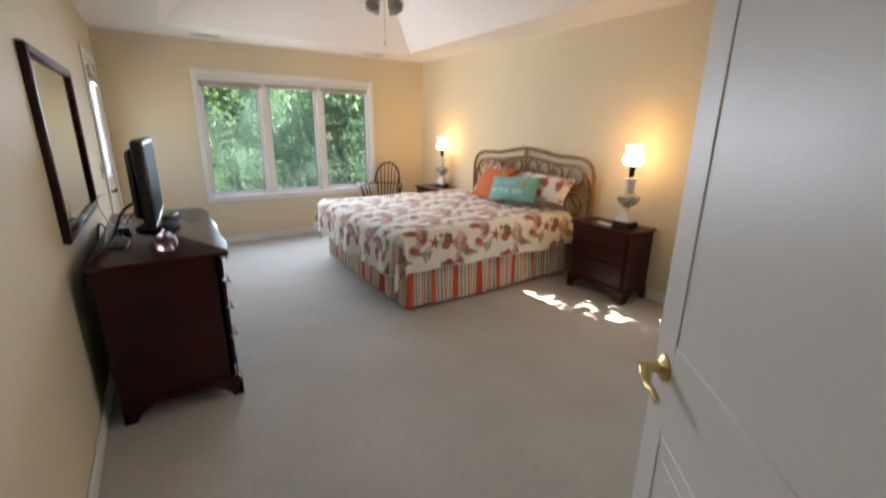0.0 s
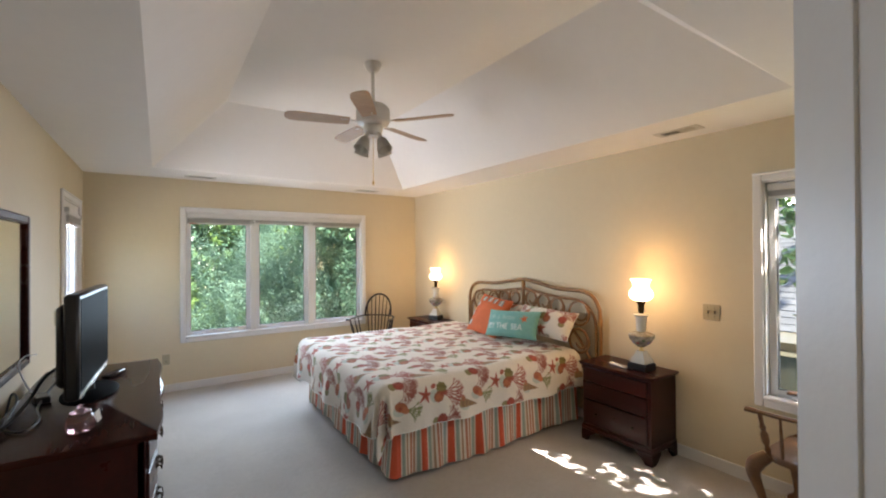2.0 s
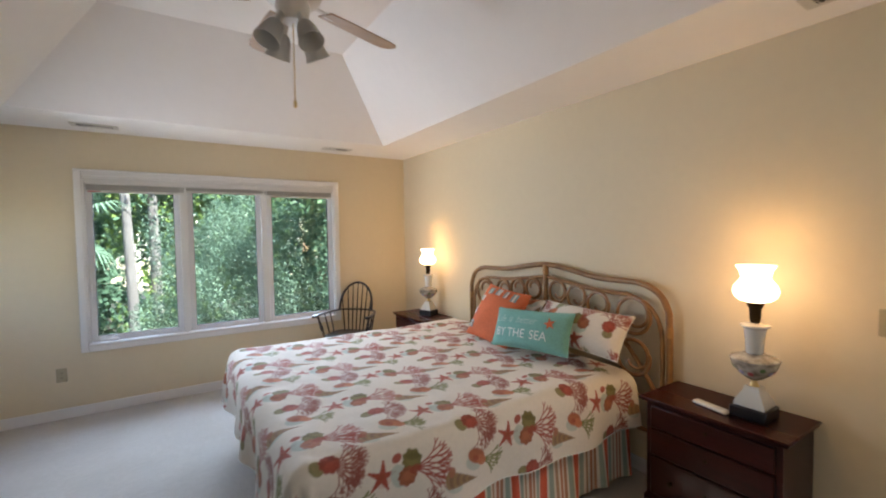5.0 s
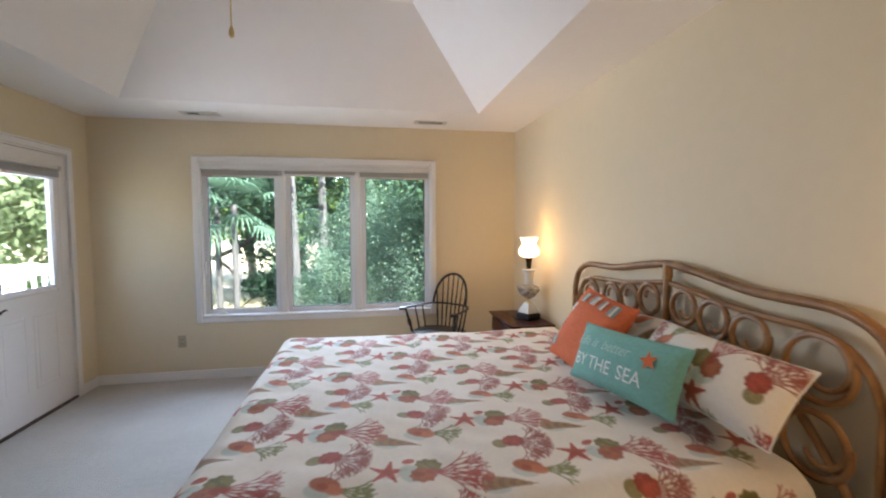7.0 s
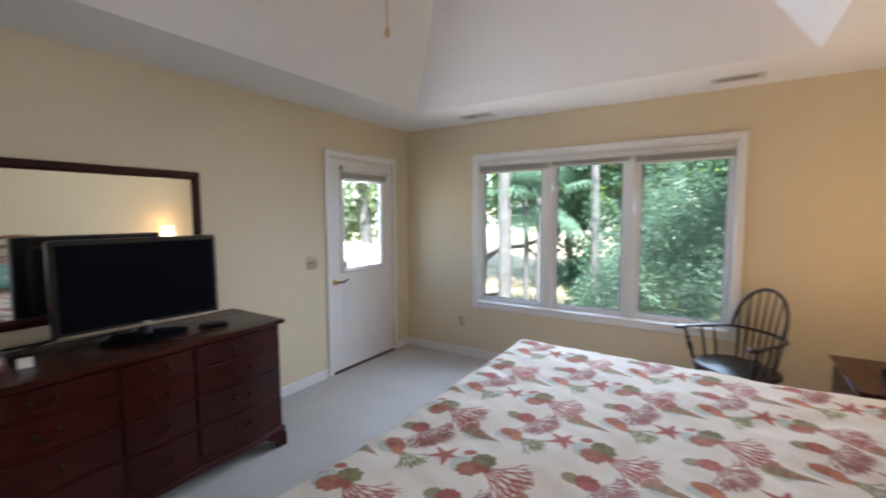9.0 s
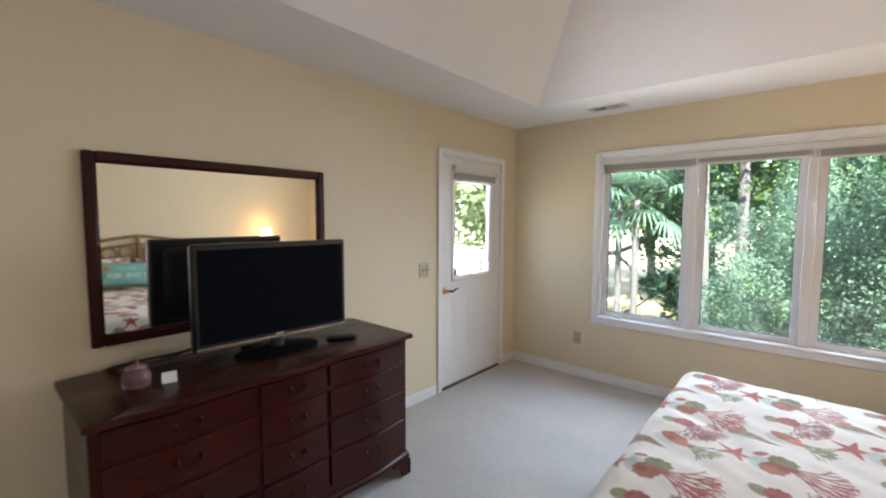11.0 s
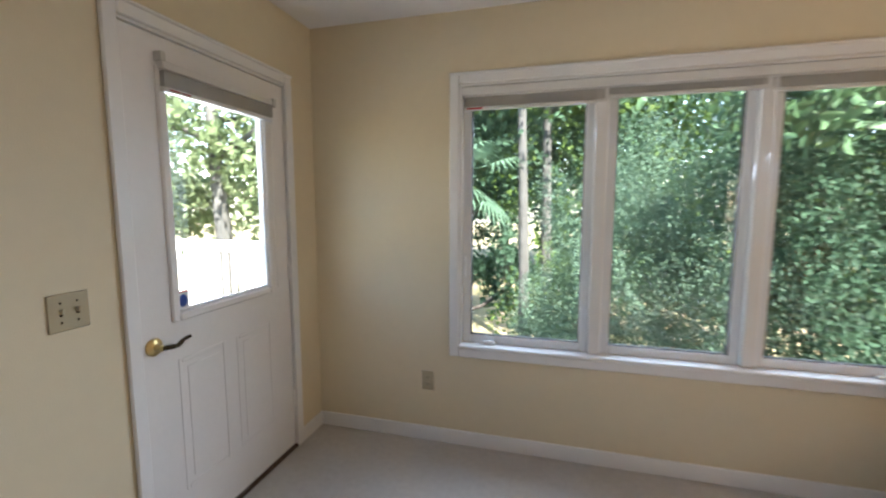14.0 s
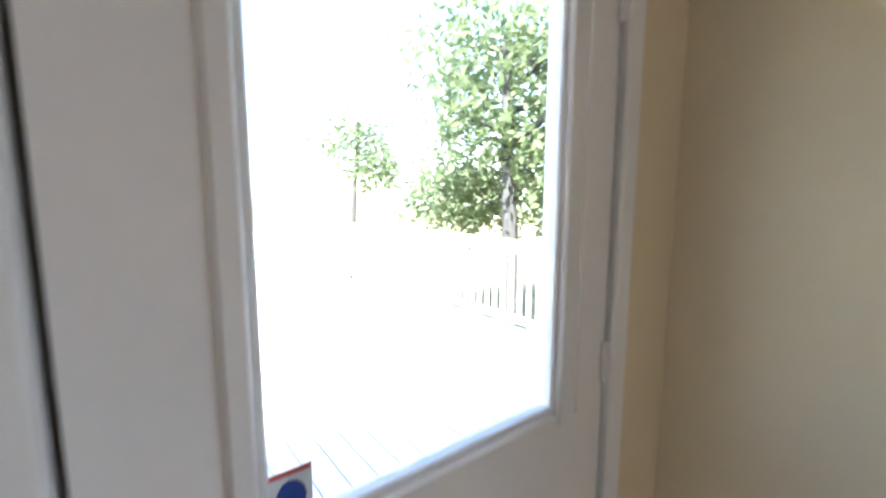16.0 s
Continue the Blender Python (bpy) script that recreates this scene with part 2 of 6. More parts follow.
# ---------- mesh helpers ----------
class M:
    """Gathers vertices and faces of one mesh."""

    def __init__(self):
        self.v, self.f = [], []

    def add(self, v, f, m=None):
        o = len(self.v)
        self.v += [tuple(m @ Vector(p)) if m else tuple(p) for p in v]
        self.f += [tuple(i + o for i in q) for q in f]
        return self

    def box(self, x0, x1, y0, y1, z0, z1, r=0.0, m=None):
        lo, hi = (min(x0, x1), min(y0, y1), min(z0, z1)), (max(x0, x1), max(y0, y1), max(z0, z1))
        if not r:
            v = [(x, y, z) for x in (lo[0], hi[0]) for y in (lo[1], hi[1]) for z in (lo[2], hi[2])]
            return self.add(v, [(0, 1, 3, 2), (4, 6, 7, 5), (0, 4, 5, 1), (2, 3, 7, 6), (0, 2, 6, 4), (1, 5, 7, 3)], m)
        r = min(r, *(0.49 * (hi[i] - lo[i]) for i in range(3)))
        v, idx = [], {}
        for s in [(a, b, c) for a in (0, 1) for b in (0, 1) for c in (0, 1)]:
            for ax in range(3):
                p = []
                for i in range(3):
                    e = (lo, hi)[s[i]][i]
                    p.append(e if i == ax else e + (r if s[i] == 0 else -r))
                idx[(*s, ax)] = len(v)
                v.append(p)

        def key(ax, sa, b, sb, c, sc, which):
            s = [0, 0, 0]
            s[ax], s[b], s[c] = sa, sb, sc
            return idx[(*s, which)]
        f = []
        for ax in range(3):
            b, c = [i for i in range(3) if i != ax]
            for sa in (0, 1):
                f.append(tuple(key(ax, sa, b, p, c, q, ax) for p, q in ((0, 0), (1, 0), (1, 1), (0, 1))))
            for p in (0, 1):
                for q in (0, 1):
                    f.append((key(ax, 0, b, p, c, q, b), key(ax, 1, b, p, c, q, b), key(ax, 1, b, p, c, q, c), key(ax, 0, b, p, c, q, c)))
        for s in [(a, b, c) for a in (0, 1) for b in (0, 1) for c in (0, 1)]:
            f.append(tuple(idx[(*s, ax)] for ax in range(3)))
        return self.add(v, f, m)

    def lathe(self, profile, n=24, m=None, sy=1.0):
        """Turns (radius, height) pairs round z; closed at both ends."""
        v, f = [], []
        for r, z in profile:
            for i in range(n):
                a = 2 * math.pi * i / n
                v.append((r * math.cos(a), r * sy * math.sin(a), z))
        for k in range(len(profile) - 1):
            for i in range(n):
                j = (i + 1) % n
                f.append((k * n + i, k * n + j, (k + 1) * n + j, (k + 1) * n + i))
        if profile[0][0] > 1e-5:
            f.append(tuple(range(n))[::-1])
        if profile[-1][0] > 1e-5:
            f.append(tuple((len(profile) - 1) * n + i for i in range(n)))
        return self.add(v, f, m)

    def tube(self, pts, r, n=8, closed=False, m=None, flat=1.0):
        """A rod along points; r a number or one radius for each point."""
        P = [Vector(p) for p in pts]
        R = [r] * len(P) if isinstance(r, (int, float)) else list(r)
        v, f, up = [], [], None
        for i, p in enumerate(P):
            a = P[i - 1] if (i or closed) else p
            b = P[(i + 1) % len(P)] if (i + 1 < len(P) or closed) else p
            d = (b - a).normalized()
            if up is None:
                up = d.orthogonal().normalized()
                if abs(d.z) < 0.9:
                    up = (Vector((0, 0, 1)) - d * d.z).normalized()
            up = (up - d * up.dot(d)).normalized()
            side = d.cross(up)
            for k in range(n):
                t = 2 * math.pi * k / n
                v.append(p + (up * math.cos(t) * flat + side * math.sin(t)) * R[i])
        last = len(P) if closed else len(P) - 1
        for i in range(last):
            j = (i + 1) % len(P)
            for k in range(n):
                q = (k + 1) % n
                f.append((i * n + k, i * n + q, j * n + q, j * n + k))
        if not closed:
            f.append(tuple(range(n))[::-1])
            f.append(tuple((len(P) - 1) * n + k for k in range(n)))
        return self.add(v, f, m)

    def prism(self, outline, z0, z1, m=None, r=0.0):
        """An upright plate of the outline (x, y); r rounds its upper edge."""
        n = len(outline)
        c = Vector((sum(p[0] for p in outline) / n, sum(p[1] for p in outline) / n))
        rings = [(0, z0), (0, z1 - r), (r * 0.3, z1 - r * 0.3), (r, z1)] if r else [(0, z0), (0, z1)]
        v, f = [], []
        for inset, z in rings:
            for p in outline:
                d = c - Vector(p[:2])
                q = Vector(p[:2]) + d.normalized() * inset
                v.append((q.x, q.y, z))
        for k in range(len(rings) - 1):
            for i in range(n):
                j = (i + 1) % n
                f.append((k * n + i, k * n + j, (k + 1) * n + j, (k + 1) * n + i))
        f.append(tuple(range(n))[::-1])
        f.append(tuple((len(rings) - 1) * n + i for i in range(n)))
        return self.add(v, f, m)

    def mesh(self, name, material, smooth=True, angle=38, fix=True):
        me = bpy.data.meshes.new(name)
        me.from_pydata(self.v, [], self.f)
        if fix:
            bm = bmesh.new()
            bm.from_mesh(me)
            bmesh.ops.recalc_face_normals(bm, faces=bm.faces)
            bm.to_mesh(me)
            bm.free()
        if smooth:
            me.polygons.foreach_set("use_smooth", [True] * len(me.polygons))
            me.set_sharp_from_angle(angle=radians(angle))
        me.materials.append(material)
        return me


def part(name, m, material, parent=None, label="", smooth=True, angle=38):
    ob = new(name, m.mesh(name, material, smooth, angle) if isinstance(m, M) else m)
    if parent:
        ob.parent = parent
    if label:
        ob["label"] = label
    return ob


def thing(name, label, category, at=None, group="", kind=""):
    ob = new(name)
    ob.empty_display_size = 0.1
    if at is not None:
        ob.matrix_world = at
    return tagged(ob, label, category, group, kind)


def struct(name, m, material, label="", smooth=False):
    return tagged(part(name, m, material, None, label, smooth), label, name.split("_")[0], kind="structure")


def copy_part(ob, x=0, y=0, z=0, rz=0):
    """A repeat of a part under the same parent, moved and turned."""
    o = ob.copy()
    scene.collection.objects.link(o)
    o.matrix_basis = pose(x, y, z, 0, 0, rz) @ ob.matrix_basis
    return o


def smooth_path(pts, n=6, closed=False):
    """Catmull-Rom points through pts."""
    P = [Vector(p) for p in pts]
    out = []
    k = len(P)
    for i in range(k if closed else k - 1):
        p0 = P[i - 1] if (i or closed) else P[0] * 2 - P[1]
        p1, p2 = P[i], P[(i + 1) % k]
        p3 = P[(i + 2) % k] if (i + 2 < k or closed) else P[-1] * 2 - P[-2]
        for s in range(n):
            t = s / n
            out.append(0.5 * (2 * p1 + (p2 - p0) * t + (2 * p0 - 5 * p1 + 4 * p2 - p3) * t * t + (3 * p1 - p0 - 3 * p2 + p3) * t ** 3))
    if not closed:
        out.append(P[-1])
    return out


# ---------- the room ----------
X1, Y0, Y1, H = 4.0, -0.05, 6.1, 2.44
TX0, TX1, TY0, TY1, HT = 0.603, 3.432, 1.165, 5.456, 3.04
T = 0.14


def wall(name, axis, face, out, a0, a1, top, opening, label):
    """A wall whose room side lies at face; opening = (a, b, z0, z1)."""
    m = M()
    a, b, z0, z1 = opening
    lo, hi = min(face, face + out), max(face, face + out)
    for p, q, r, s in ((a0, a, 0, top), (b, a1, 0, top), (a, b, 0, z0), (a, b, z1, top)):
        if q - p > 1e-4 and s - r > 1e-4:
            if axis == "x":
                m.box(lo, hi, p, q, r, s)
            else:
                m.box(p, q, lo, hi, r, s)
    return struct(name, m, WALL, label)


wall("wall_west", "x", 0.0, -T, Y0 - T, Y1 + T, H + 0.06, (4.920, 5.842, 0.0, 2.05), "smooth cream painted wall with a glazed door")
wall("wall_north", "y", Y1, T, 0.0, X1, H + 0.06, (0.91, 3.10, 0.595, 2.06), "smooth cream painted wall with a triple window")
wall("wall_east", "x", X1, T, Y0 - T, Y1 + T, H + 0.06, (0.54, 1.50, 0.595, 2.04), "smooth cream painted wall behind the bed")
wall("wall_south", "y", Y0, -T, 0.0, X1, H + 0.06, (0.08, 0.88, 0.0, 2.05), "cream painted wall with the entry doorway")

m = M()
m.box(0, X1, Y0, Y1, -0.12, 0.0)
m.box(-0.005, 0.10, 4.93, 5.81, -0.12, -0.004)
struct("floor", m, CARPET, "cream cut pile carpet, lightly trodden")

m = M()
e = 0.03
for x0, x1, y0, y1 in ((0, TX0, Y0, Y1), (TX1, X1, Y0, Y1), (TX0, TX1, Y0, TY0), (TX0, TX1, TY1, Y1)):
    m.box(x0, x1, y0, y1, H, H + e)
UX0, UX1, UY0, UY1 = 1.195, 2.80, 1.76, 4.875
low = [(TX0, TY0), (TX1, TY0), (TX1, TY1), (TX0, TY1)]
upp = [(UX0, UY0), (UX1, UY0), (UX1, UY1), (UX0, UY1)]
for i in range(4):
    j = (i + 1) % 4
    q = [(*low[i], H), (*low[j], H), (*upp[j], HT), (*upp[i], HT)]
    m.add(q + [(x, y, z + 0.05) for x, y, z in q], [(0, 1, 2, 3), (7, 6, 5, 4), (0, 4, 5, 1), (1, 5, 6, 2), (2, 6, 7, 3), (3, 7, 4, 0)])
m.box(UX0, UX1, UY0, UY1, HT, HT + e)
struct("ceiling", m, CEIL, "white painted tray ceiling with sloping sides")

# Unseen slab added above the ceiling to keep the sun out.
m = M()
for x0, x1, y0, y1, z in ((-0.30, X1 + 0.30, -2.3, Y1 + 0.30, 3.16),):
    m.box(x0, x1, y0, y1, z, z + 0.12)
struct("roof", m, EXTW, "unseen plain slab added over the room to block the sun")
m = M()
for x0, x1, y0, y1 in ((-0.29, X1 + 0.29, Y1 + 0.24, Y1 + 0.29), (-0.29, -0.24, -2.3, Y1 + 0.24)):
    m.box(x0, x1, y0, y1, 2.62, 3.16)
m.box(-0.24, -T, -2.3, Y1 + 0.24, 2.62, 2.65)
m.box(-T, X1 + T, Y1 + T, Y1 + 0.24, 2.62, 2.65)
struct("trim_eaves", m, TRIM, "white boxed eaves along the roof edge")
m = M()
m.box(-T, X1 + T, Y1, Y1 + T, 2.5, 3.16).box(-T, 0, -0.19, Y1, 2.5, 3.16).box(X1, X1 + T, -0.19, Y1, 2.5, 3.16).box(0, X1, -0.19, -0.05, 2.5, 3.16)
struct("wall_attic", m, EXTW, "painted upper wall above the ceiling")

# hallway behind the entry door
m = M()
m.box(-T, 0, -2.2, Y0 - T, 0, 2.5).box(1.3, 1.3 + T, -2.2, Y0 - T, 0, 2.5).box(-T, 1.3 + T, -2.2 - T, -2.2, 0, 2.5)
struct("wall_hall", m, WALL, "cream painted hallway walls")
struct("floor_hall", M().box(0, 1.3, -2.2, Y0, -0.12, -0.002), CARPET, "cream carpet of the hallway")
struct("ceiling_hall", M().box(0, 1.3, -2.2, Y0 - T, 2.44, 2.5), CEIL, "white hallway ceiling")


def baseboard(name, runs):
    m = M()
    for x0, x1, y0, y1 in runs:
        m.box(x0, x1, y0, y1, 0.0, 0.088, 0.004)
    return struct(name, m, TRIM, "white painted wooden baseboard", True)


baseboard("baseboard_west", ((0, 0.014, Y0, 4.86), (0, 0.014, 5.875, Y1)))
baseboard("baseboard_north", ((0.014, X1 - 0.014, Y1 - 0.014, Y1),))
baseboard("baseboard_east", ((X1 - 0.014, X1, Y0, Y1),))
baseboard("baseboard_south", ((0.95, X1 - 0.014, Y0, Y0 + 0.014),))


def casing(m, horiz, a0, a1, z0, z1, w, face, out, sill=True, r=0.006):
    """Flat trim round an opening in a wall. horiz 'x' or 'y': the way it runs; face the wall's face; out its proud depth."""
    def bx(p, q, s, t, d):
        if horiz == "x":
            m.box(p, q, face, face + d, s, t, r)
        else:
            m.box(face, face + d, p, q, s, t, r)
    bx(a0 - w, a0, z0 - (w if sill else 0), z1 + w, out)
    bx(a1, a1 + w, z0 - (w if sill else 0), z1 + w, out)
    bx(a0, a1, z1, z1 + w, out)
    bx(a0 - w, a1 + w, z1 + w - 0.012, z1 + w + 0.004, out * 1.5)
    if sill:
        bx(a0, a1, z0 - w, z0, out)


def pane_mesh(name, horiz, a0, a1, z0, z1, at):
    m = M()
    if horiz == "x":
        m.box(a0, a1, at, at + 0.004, z0, z1)
    else:
        m.box(at, at + 0.004, a0, a1, z0, z1)
    return m


def ring(m, horiz, a0, a1, z0, z1, w, d0, d1, r=0.004):
    """A rectangular frame of bars of width w, between depths d0 and d1."""
    for p, q, s, t in ((a0, a0 + w, z0, z1), (a1 - w, a1, z0, z1), (a0 + w, a1 - w, z0, z0 + w), (a0 + w, a1 - w, z1 - w, z1)):
        if horiz == "x":
            m.box(p, q, d0, d1, s, t, r)
        else:
            m.box(d0, d1, p, q, s, t, r)
    return m


def window(name, horiz, face, sign, a0, a1, z0, z1, splits, label):
    """A window of casement sashes in an opening; sign: the way out of the room."""
    w = thing(name, label, "window", kind="structure")
    m = M()
    casing(m, horiz, a0, a1, z0, z1, 0.055, face, -sign * 0.018)
    part("window_frame", m, TRIM, w, "white painted wooden casing")
    m = M()
    d = sign * T
    for p, q, s, t in ((a0 - 0.002, a0 + 0.012, z0, z1), (a1 - 0.012, a1 + 0.002, z0, z1), (a0 + 0.012, a1 - 0.012, z1 - 0.012, z1)):
        if horiz == "x":
            m.box(p, q, face - sign * 0.002, face + d, s, t)
        else:
            m.box(face - sign * 0.002, face + d, p, q, s, t)
    part("jamb", m, TRIM, w)
    m = M()
    if horiz == "x":
        m.box(a0, a1, face - sign * 0.03, face + d, z0 - 0.004, z0 + 0.018, 0.006)
    else:
        m.box(face - sign * 0.03, face + d, a0, a1, z0 - 0.004, z0 + 0.018, 0.006)
    part("window_sill", m, TRIM, w)
    edges = [a0 + 0.012, *splits, a1 - 0.012]
    for s in splits:
        m = M()
        if horiz == "x":
            m.box(s - 0.032, s + 0.032, face + sign * 0.015, face + d, z0 + 0.018, z1 - 0.012, 0.005)
        else:
            m.box(face + sign * 0.015, face + d, s - 0.032, s + 0.032, z0 + 0.018, z1 - 0.012, 0.005)
        part("mullion", m, TRIM, w)
    for k in range(len(edges) - 1):
        b0 = edges[k] + (0.032 if k else 0)
        b1 = edges[k + 1] - (0.032 if k < len(edges) - 2 else 0)
        sash = part("sash", ring(M(), horiz, b0, b1, z0 + 0.018, z1 - 0.012, 0.045, face + sign * 0.05, face + sign * 0.09), VINYL, w)
        part("gasket", ring(M(), horiz, b0 + 0.043, b1 - 0.043, z0 + 0.061, z1 - 0.055, 0.006, face + sign * 0.056, face + sign * 0.086, 0.001), VENTD, sash)
        p = part("pane", pane_mesh("pane", horiz, b0 + 0.04, b1 - 0.04, z0 + 0.06, z1 - 0.055, face + sign * 0.07), GLASS, sash, "clear window glass", False)
        p.visible_shadow = False
        if k != 1:
            c = b0 + 0.16 if (k == 0 and horiz == "x") else b1 - 0.16
            m = M()
            if horiz == "x":
                m.box(c - 0.035, c + 0.035, face + sign * 0.02, face + sign * 0.05, z0 + 0.018, z0 + 0.034, 0.004)
                m.tube([(c + 0.02, face + sign * 0.03, z0 + 0.036), (c - 0.01, face + sign * 0.012, z0 + 0.042), (c - 0.05, face + sign * 0.005, z0 + 0.03)], 0.006)
            else:
                m.box(face + sign * 0.02, face + sign * 0.05, c - 0.035, c + 0.035, z0 + 0.018, z0 + 0.034, 0.004)
            part("crank_handle", m, TRIM, w, "white window crank")
            m = M()
            side = b1 - 0.02 if k else b0 + 0.005
            if horiz == "x":
                m.box(side, side + 0.015, face + sign * 0.02, face + sign * 0.05, 1.0, 1.12, 0.003)
            else:
                m.box(face + sign * 0.02, face + sign * 0.05, side - 0.02, side, 1.0, 1.12, 0.003)
            part("sash_lock", m, VINYL, w)
    return w


window("window_1", "x", Y1, 1, 0.91, 3.10, 0.595, 2.06, [1.645, 2.365], "white triple casement window with raised blinds")
window("window_2", "y", X1, 1, 0.54, 1.50, 0.595, 2.04, [], "white framed window with a raised blind")


def blind(label, horiz, face, sign, a0, a1, ztop, drop, n=9, group="raised window blinds"):
    """A raised mini blind: headrail, stacked slats, bottom rail."""
    t = thing("window_blind", label, "blind", group=group)
    def bx(m, p, q, d0, d1, s, u, r):
        if horiz == "x":
            m.box(p, q, face + sign * d0, face + sign * d1, s, u, r)
        else:
            m.box(face + sign * d0, face + sign * d1, p, q, s, u, r)
        return m
    part("headrail", bx(M(), a0, a1, 0.0, 0.035, ztop - 0.045, ztop, 0.004), BLIND, t)
    h = drop - 0.045 - 0.022
    for k in range(n):
        z = ztop - 0.047 - h * (k + 0.5) / n
        part("slat", bx(M(), a0 + 0.006, a1 - 0.006, 0.004 + 0.0015 * (k % 2), 0.031, z - h / n * 0.36, z + h / n * 0.36, 0), SHADED_SLATS, t, smooth=False)
    part("bottom_rail", bx(M(), a0 + 0.004, a1 - 0.004, 0.003, 0.032, ztop - drop, ztop - drop + 0.018, 0.004), BLIND, t)
    return t


m = thing("window_valance", "white blind valance strip along the window head", "valance")
part("valance", M().box(0.925, 3.085, Y1 - 0.004, Y1 + 0.008, 2.0, 2.044, 0.003), BLIND, m)
for a0, a1, drop in ((0.928, 1.66, 0.115), (1.664, 2.362, 0.095), (2.366, 3.082, 0.11)):
    _nb = blind("white mini blind pulled up under the window head", "x", Y1 + 0.009, 1, a0, a1, 2.04, drop)
    NB = _nb if a0 < 1 else NB
blind("white mini blind pulled up over the side window", "y", X1 + 0.006, 1, 0.56, 1.48, 2.02, 0.10)
part("warning_label", M().box(0.945, 1.03, Y1 + 0.0085, Y1 + 0.0105, 1.928, 1.936), mat("label_red", (0.5, 0.03, 0.03), 0.5, scale=30), NB, "red printed strip", False)
m = thing("blind_wand", "clear white blind tilt wand hanging beside mullion", "blind wand")
part("wand", M().tube([(2.385, Y1 - 0.006, 1.99), (2.388, Y1 - 0.008, 1.5), (2.389, Y1 - 0.008, 1.22)], 0.0045), VINYL, m)

# exterior door
d1 = thing("door_1", "white painted glazed exterior door, closed", "door", kind="structure")
m = M()
casing(m, "y", 4.930, 5.823, 0.0, 2.05, 0.056, 0.0, 0.017, False)
part("door_casing", m, TRIM, d1)
m = M()
m.box(-T, 0.004, 4.920, 4.932, 0, 2.05).box(-T, 0.004, 5.827, 5.842, 0, 2.05).box(-T, 0.004, 4.932, 5.827, 2.04, 2.05)
part("jamb", m, TRIM, d1)
LY0, LY1, LZ0, LZ1 = 4.941, 5.821, 0.022, 2.036
GY0, GY1, GZ0, GZ1 = 5.10, 5.655, 0.985, 1.90
m = M()
for a, b, c, d in ((LY0, GY0, LZ0, LZ1), (GY1, LY1, LZ0, LZ1), (GY0, GY1, LZ0, GZ0), (GY0, GY1, GZ1, LZ1)):
    m.box(-0.05, -0.006, a, b, c, d)
leaf = part("door_leaf", m, DOORP, d1, "white painted steel leaf")
part("lite_frame", ring(M(), "y", GY0 - 0.032, GY1 + 0.032, GZ0 - 0.032, GZ1 + 0.032, 0.034, -0.03, 0.006, 0.007), DOORP, leaf)
part("lite_bead", ring(M(), "y", GY0, GY1, GZ0, GZ1, 0.014, -0.028, -0.005, 0.004), VINYL, leaf)
p = part("pane", pane_mesh("pane", "y", GY0, GY1, GZ0, GZ1, -0.030), GLASS, leaf, "clear door glass", False)
p.visible_shadow = False
for a, b in ((5.085, 5.335), (5.40, 5.65)):
    part("raised_panel", ring(M(), "y", a, b, 0.24, 0.80, 0.018, -0.008, -0.0035, 0.003), DOORP, leaf)
    part("raised_panel", M().box(-0.01, -0.0035, a + 0.04, b - 0.04, 0.28, 0.76, 0.004), DOORP, leaf)
part("threshold", M().box(-T, 0.01, 4.932, 5.827, 0.0, 0.020, 0.004), mat("bronze_threshold", (0.10, 0.055, 0.03), 0.4, 0.3, scale=20), d1, "dark bronze threshold strip")
# Dark strip added to block light and show the leaf gap as shade.
part("gap_blocker", M().box(-0.075, -0.052, 4.93, 4.96, 0.02, 2.045).box(-0.075, -0.052, 5.804, 5.837, 0.02, 2.045).box(-0.075, -0.052, 4.96, 5.804, 2.02, 2.045), VENTD, d1, "dark strip added behind the leaf to fill the gap with shade", False)
lev = part("door_handle", M().lathe([(0.001, 0.0), (0.033, 0.0), (0.034, 0.006), (0.028, 0.012), (0.014, 0.016), (0.012, 0.045), (0.001, 0.048)], 24, pose(-0.006, 4.985, 0.885, 0, 90, 0)), BRASS, leaf, "polished brass lever handle")
part("lever", M().tube(smooth_path([(0.038, 4.985, 0.885), (0.044, 5.01, 0.882), (0.044, 5.045, 0.878), (0.043, 5.075, 0.893), (0.043, 5.105, 0.897)], 5), [0.010] * 8 + [0.0085] * 6 + [0.007] * 7, 8), PEWTER, lev)
for z in (0.30, 1.05, 1.80):
    part("hinge", M().tube([(0.003, 5.828, z - 0.045), (0.003, 5.828, z + 0.045)], 0.006).box(-0.004, 0.001, 5.809, 5.839, z - 0.045, z + 0.045), TRIM, d1)
# security sticker on the glass
st = part("sticker", M().box(-0.025, -0.0245, 5.112, 5.172, 0.998, 1.068), mat("sticker_white", (0.72, 0.76, 0.80), 0.4, scale=30), leaf, "small white and blue window sticker", False)
part("sticker_emblem", M().prism([(0.022 * math.cos(a) * (1.0 if math.cos(a) > 0 else .8), 0.026 * math.sin(a)) for a in [i * math.pi / 6 for i in range(12)]], 0, 0.0005, Matrix(((0, 0, 1, -0.0242), (1, 0, 0, 5.142), (0, 1, 0, 1.027), (0, 0, 0, 1)))), mat("sticker_blue", (0.02, 0.07, 0.35), 0.4, scale=30), st, "", False)
part("sticker_band", M().box(-0.0243, -0.0238, 5.114, 5.17, 1.060, 1.066), mat("sticker_red", (0.55, 0.05, 0.04), 0.4, scale=30), st, "", False)

